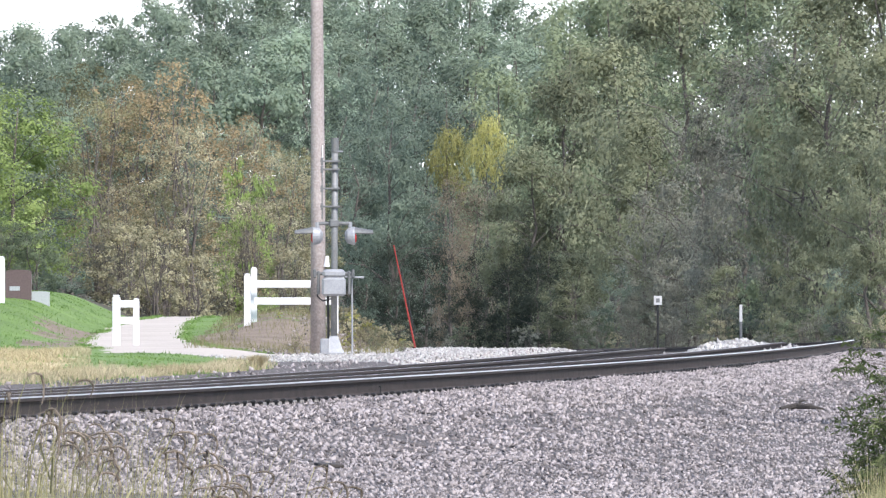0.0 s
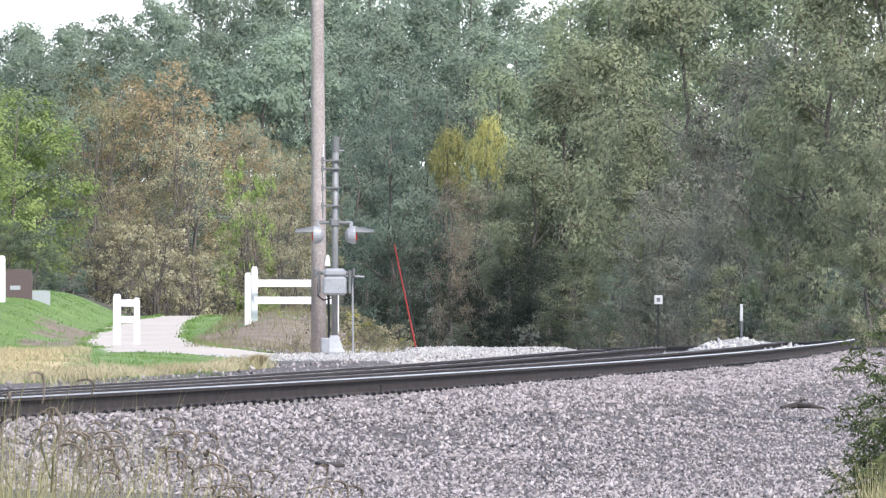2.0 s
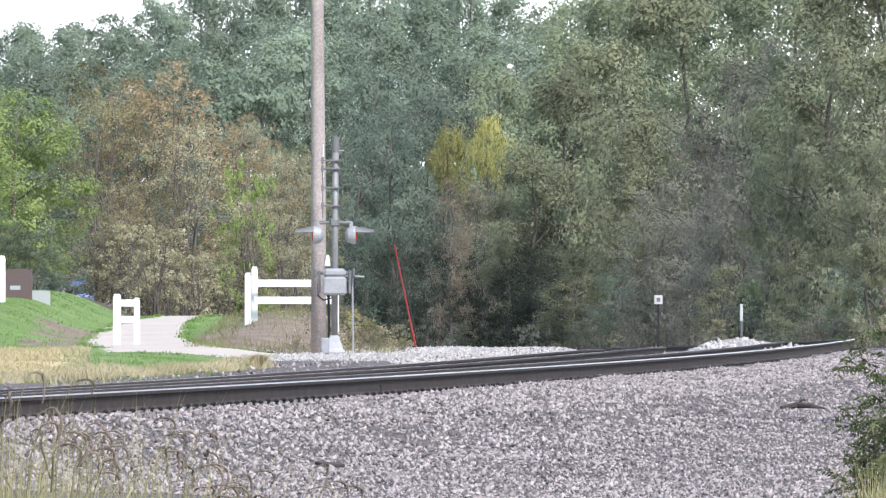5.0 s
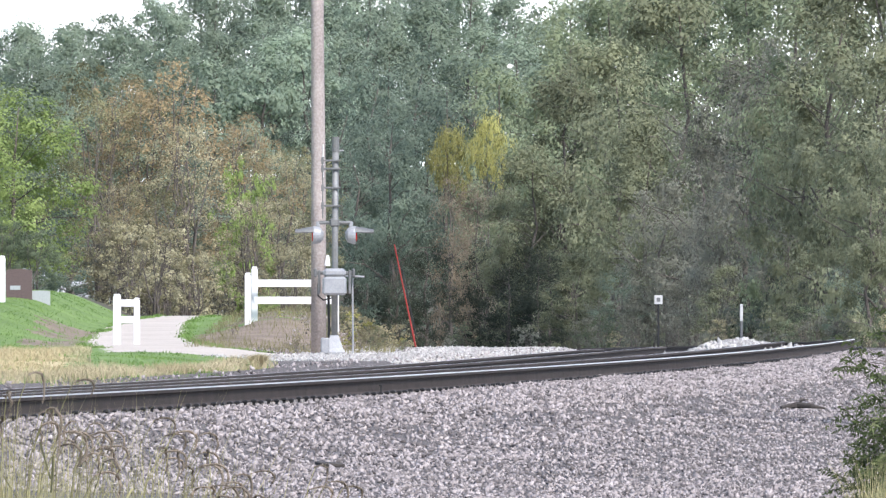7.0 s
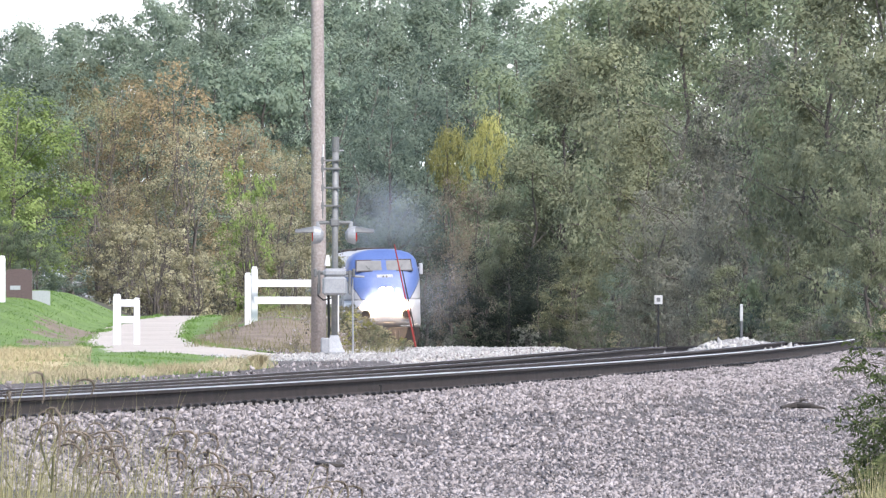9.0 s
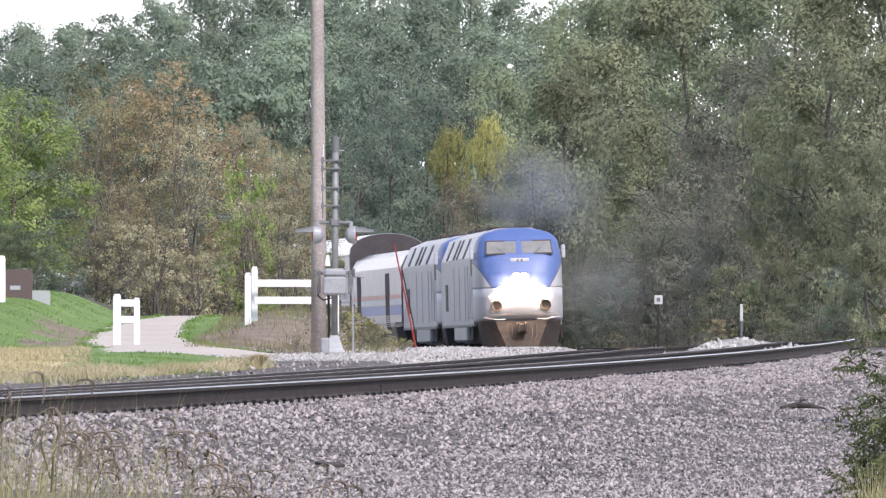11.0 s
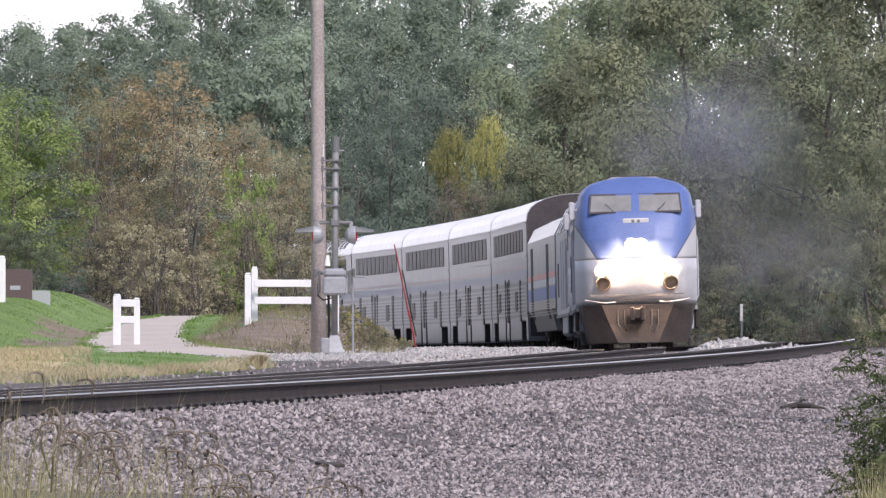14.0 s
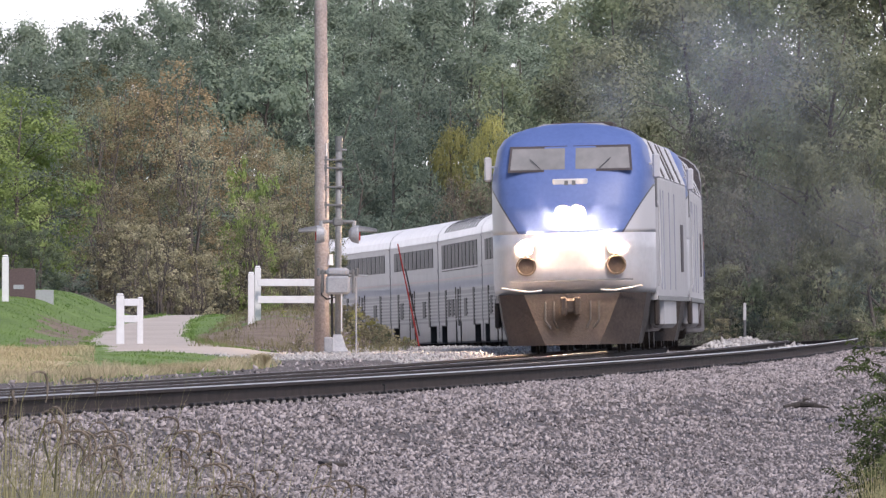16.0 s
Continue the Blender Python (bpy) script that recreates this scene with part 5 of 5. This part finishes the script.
def foxtails():
    """Nodding foxtail grasses close to the camera."""
    rnd = random.Random(8)
    protos = []
    for k in range(4):
        t = thing("foxtail_grass", "nodding dry foxtail grass stalk with bristly seed head", "grass", "foxtail grasses")
        h = 1.0
        pts = [Vector((0, 0, 0)), Vector((0.01, 0.01, 0.35)), Vector((0.03, 0.0, 0.7)), Vector((0.05, 0, 0.93)), Vector((0.08, 0, h))]
        part("stalk", Solid().tube(pts, [0.0014, 0.0014, 0.0012, 0.0009, 0.0009], 5), M["grass_weed"], t)
        head = Solid()
        arc = [Vector((0.08 + 0.05 * math.sin(a) , rnd.uniform(-0.003, 0.003), h + 0.022 * math.sin(a * 1.2) - 0.05 * (1 - math.cos(a)) * (0.6 + 0.15 * k))) for a in np.linspace(0, 2.2, 9)]
        head.tube(arc, [0.001, 0.002, 0.0026, 0.0028, 0.0028, 0.0026, 0.0022, 0.0015, 0.0007], 6)
        for i in range(260):
            q = rnd.uniform(0, 7.9)
            p = arc[int(q)].lerp(arc[int(q) + 1], q - int(q))
            d = Vector((rnd.gauss(0, 1), rnd.gauss(0, 1), rnd.gauss(0, 1))).normalized() * 0.0065
            e = d.cross(Vector((0.2, 0.5, 0.8))).normalized() * 0.0006
            head.add([p - e, p + e, p + d], [(0, 1, 2)])
        part("seed_head", head, M["seed"], t, "bristly pale seed head")
        leaf = Solid()
        for i in range(3):
            a = rnd.uniform(0, 6.28)
            z = rnd.uniform(0.3, 0.75)
            d = Vector((math.cos(a), math.sin(a), 0))
            s = Vector((-math.sin(a), math.cos(a), 0)) * 0.0024
            b = Vector((0.02, 0, z))
            leaf.add([b - s, b + s, b + d * 0.08 + s + Vector((0, 0, 0.1)), b + d * 0.08 - s + Vector((0, 0, 0.1)), b + d * 0.2 + Vector((0, 0, 0.08))], [(0, 1, 2, 3), (3, 2, 4)])
        part("blade", leaf, M["grass_weed"], t)
        protos.append(t)
    used = set()
    for k in range(64):
        y = rnd.uniform(19, 27)
        u = rnd.random() ** 1.5
        x = (-0.0405 + 0.028 * u) * y
        top = 0.6 + 0.21 * (1 - u) ** 1.5 * rnd.uniform(0.3, 1.2)
        z = float(ground_z(x, y))
        p = protos[k % 4]
        ob = p if p not in used else copy_thing(p, Matrix.Identity(4))
        used.add(p)
        c = (top - z)
        ob.location, ob.scale = (x, y, z), (1, 1, c)
        ob.rotation_euler = (rnd.gauss(0, 0.03), rnd.gauss(0, 0.05), rnd.choice((0, 0, 3.1, 1.4, -1.2)) + rnd.gauss(0, 0.5))


foxtails()


def pick_front(rng, n):
    y = rng.uniform(18, 30, n)
    u = rng.random(n) ** 1.6
    return (-0.0415 + 0.026 * u) * y, y


blades("front_grass", "fine dry and green grass close to the camera", 4600, 24, pick_front, (0.42, 0.74), 0.002, M["grass_weed"], 0.55)


def pick_corner(rng, n):
    y = rng.uniform(50, 58, n)
    return (0.0372 + 0.004 * rng.random(n) ** 0.7) * y, y


blades("corner_grass", "tall yellow-green grass at the foot of the bush", 900, 28, pick_corner, (0.3, 0.62), 0.003, M["grass_weed"], 0.5)


def spray_bush(label, seed, stems, reach, rise, leaf, mat, leafy=1.0):
    """A bush of arching twigs with narrow paired leaves, springing from the origin towards -x."""
    rnd = random.Random(seed)
    top = thing("shrub", label, "shrub")
    wood, green = Solid(), Solid()

    def twig(p, d, n, length, r, hang):
        pts = [p]
        for k in range(n):
            d = (d + Vector((rnd.gauss(0, 0.12), rnd.gauss(0, 0.12), -hang * (k / n) + rnd.gauss(0, 0.08)))).normalized()
            pts.append(pts[-1] + d * length / n)
        wood.tube(pts, [r * (1 - 0.85 * k / n) for k in range(n + 1)], 5)
        return pts

    def leaf_row(pts, step_len):
        for q, w in zip(pts, pts[1:]):
            d = (w - q)
            for k in range(max(1, int(d.length / step_len))):
                c = q.lerp(w, rnd.random())
                out = (d.normalized() * 0.6 + Vector((rnd.gauss(0, 1), rnd.gauss(0, 1), rnd.gauss(-0.5, 0.7)))).normalized()
                s = out.cross(Vector((rnd.gauss(0, 1), rnd.gauss(0, 1), rnd.gauss(0, 1)))).normalized()
                L = leaf * rnd.uniform(0.6, 1.3)
                green.add([c, c + out * L * 0.45 + s * L * 0.15, c + out * L, c + out * L * 0.45 - s * L * 0.15], [(0, 1, 2, 3)])

    for i in range(stems):
        z = rise * rnd.uniform(0.35, 1.0)
        stem = twig(Vector((rnd.gauss(0, 0.06), rnd.gauss(0, 0.2), -0.1)), Vector((rnd.gauss(-0.12, 0.16) * reach, rnd.gauss(0, 0.2), 1)), 6, z + 0.1, 0.007, 0.15)
        for j in range(7):
            q = rnd.uniform(2.0, 5.99)
            p = stem[int(q)].lerp(stem[int(q) + 1], q - int(q))
            side = twig(p, Vector((rnd.gauss(-0.75, 0.5), rnd.gauss(0, 0.5), rnd.uniform(0.0, 0.7))), 5, reach * rnd.uniform(0.35, 1.0), 0.003, 0.45)
            if rnd.random() < leafy:
                leaf_row(side, leaf * 0.16)
            for k in range(2):
                tip = twig(side[rnd.randrange(2, 5)], Vector((rnd.gauss(-0.5, 0.6), rnd.gauss(0, 0.5), rnd.gauss(0.1, 0.4))), 3, reach * 0.3, 0.0018, 0.4)
                if rnd.random() < leafy:
                    leaf_row(tip, leaf * 0.14)
    part("trunk", wood, M["bark"], top)
    if green.v:
        part("crown", green, mat, top)
    return top


def near_bush():
    def at(ob, x, y):
        ob.location = (x, y, float(ground_z(x, y)))
    at(spray_bush("dark green bush of arching leafy twigs close to the track", 300, 30, 0.44, 1.68, 0.036, M["leaf_near"]), 2.70, 60)
    at(spray_bush("olive bush of arching leafy twigs beside the gravel flat", 301, 16, 0.25, 1.1, 0.04, M["leaf_bush"]), 2.58, 58)
    at(spray_bush("nearly bare grey bush of thin drooping branches", 302, 6, 0.6, 1.9, 0.04, M["leaf_near"], 0.12), 3.05, 66)
    c = tree("tree", "overhanging tree with drooping green branches", 310, 5.6, 1.35, 0.05, 150, 190, 0.05, M["leaf_olive"], trunk_r=0.07, core=True, full=0.7, clump_r=0.2)
    set_scale(c, 6.1, 125, (1, 1, 1.1), 1.0)


near_bush()


def bank_plants():
    """Leafy weeds and stalks on the right flank of the bank."""
    rnd = random.Random(31)
    protos = [tree("weed", "dry leafy weed with pale seed tops on the bank", 400 + k, 0.6, 0.26, 0.05, 26, 26, 0.05, M[m], stems=5, trunk_r=0.006, group="weeds on the bank", full=0.6)
              for k, m in enumerate(("leaf_brown", "leaf_olive", "leaf_yellow"))]
    for p in protos:
        p["category"] = "weed"
    used = set()
    for k in range(44):
        y = rnd.uniform(212, 252)
        x = rnd.uniform(-2.4, -0.7) if k < 36 else rnd.uniform(-4.8, -2.6)
        p = protos[rnd.choice((0, 0, 0, 0, 1, 2))]
        ob = p if p not in used else copy_thing(p, Matrix.Identity(4))
        used.add(p)
        set_scale(ob, x, y, (1, 1, 1), rnd.uniform(0, 6.28))
        k2 = rnd.uniform(0.3, 0.5) + 0.45 * min(1.0, max(0.0, (-0.8 - x) / 1.2)) * (k < 36)
        ob.scale = (k2, k2, k2)
    for p in protos:
        if p not in used:
            set_scale(p, -1.2, 240, (1, 1, 1), 0)


bank_plants()


def debris():
    """A dark slab and some dead wood lying on the ballast, and a stake at the rail."""
    x, y = -0.95, 93.5
    z = float(ground_z(x, y))
    t = thing("timber_scrap", "flat dark scrap of old timber lying on the ballast", "wood scrap", m=pose(x, y, z, 2, 3, 12))
    part("board", Solid().box((0, 0, 0.04), (0.2, 0.3, 0.03), 0.006), M["tie_dark"], t)
    x, y = 4.42, 138.0
    z = float(ground_z(x, y))
    t = thing("dead_branch", "dark dead branch lying on the gravel flat", "branch", m=pose(x, y, z))
    part("limb", Solid().tube([(-0.25, 0, 0.03), (-0.05, 0.1, 0.07), (0.12, 0, 0.06), (0.3, 0.1, 0.03)], [0.03, 0.04, 0.03, 0.01], 7), M["tie_dark"], t)
    part("twig", Solid().tube([(-0.05, 0.1, 0.07), (0.02, 0.1, 0.13), (0.1, 0.1, 0.14)], [0.015, 0.012, 0.005], 6), M["tie_dark"], t)
    x, y, z, th = (float(a) for a in on_track(-88.0, SPACING + 0.98))
    t = thing("stake", "thin dark iron stake beside the rail", "stake", m=pose(x, y, z - 0.26))
    part("rod", Solid().tube([(0, 0, -0.1), (0.005, 0, 0.17)], 0.009, 6), M["black"], t)
    part("head", Solid().box((0, 0, 0.175), (0.03, 0.03, 0.02), 0.004), M["black"], t)


debris()


def near_stones():
    """The stones nearest the camera, one by one."""
    rng = np.random.default_rng(77)
    rnd = random.Random(77)
    shapes = []
    for k in range(6):
        c = [Vector(p) * 0.72 + Vector(rng.normal(0, 0.18, 3)) for p in ((1, 0, 0), (-1, 0, 0), (0, 1, 0), (0, -1, 0), (0, 0, 1), (0, 0, -1))]
        shapes.append(Solid().add(c, [(0, 2, 4), (2, 1, 4), (1, 3, 4), (3, 0, 4), (2, 0, 5), (1, 2, 5), (3, 1, 5), (0, 3, 5)]).mesh("stone", M["stone_single"]))
    bed = bpy.data.objects["ballast_stones"]
    for k in range(280):
        y = rnd.uniform(76, 92)
        x = rnd.uniform(-0.022, 0.036) * y
        z = float(ground_z(x, y))
        ob = part("stone", shapes[k % 6], None, bed)
        r = rnd.uniform(0.016, 0.042)
        ob.location = (x, y, z + r * 0.3)
        ob.rotation_euler = (rnd.uniform(0, 6), rnd.uniform(0, 6), rnd.uniform(0, 6))
        ob.scale = (r * rnd.uniform(0.6, 1.3), r * rnd.uniform(0.6, 1.3), r)


near_stones()


# ---- what moves ----
def motions():
    times = [k * 0.5 for k in range(33)]
    walk(haze, [(t, vehicle_pose(t, 0.0, 21.2, 12.8)) for t in times])
    for ob, front, length, base in TRAIN:
        walk(ob, [(t, vehicle_pose(t, front, length, base)) for t in times])


motions()
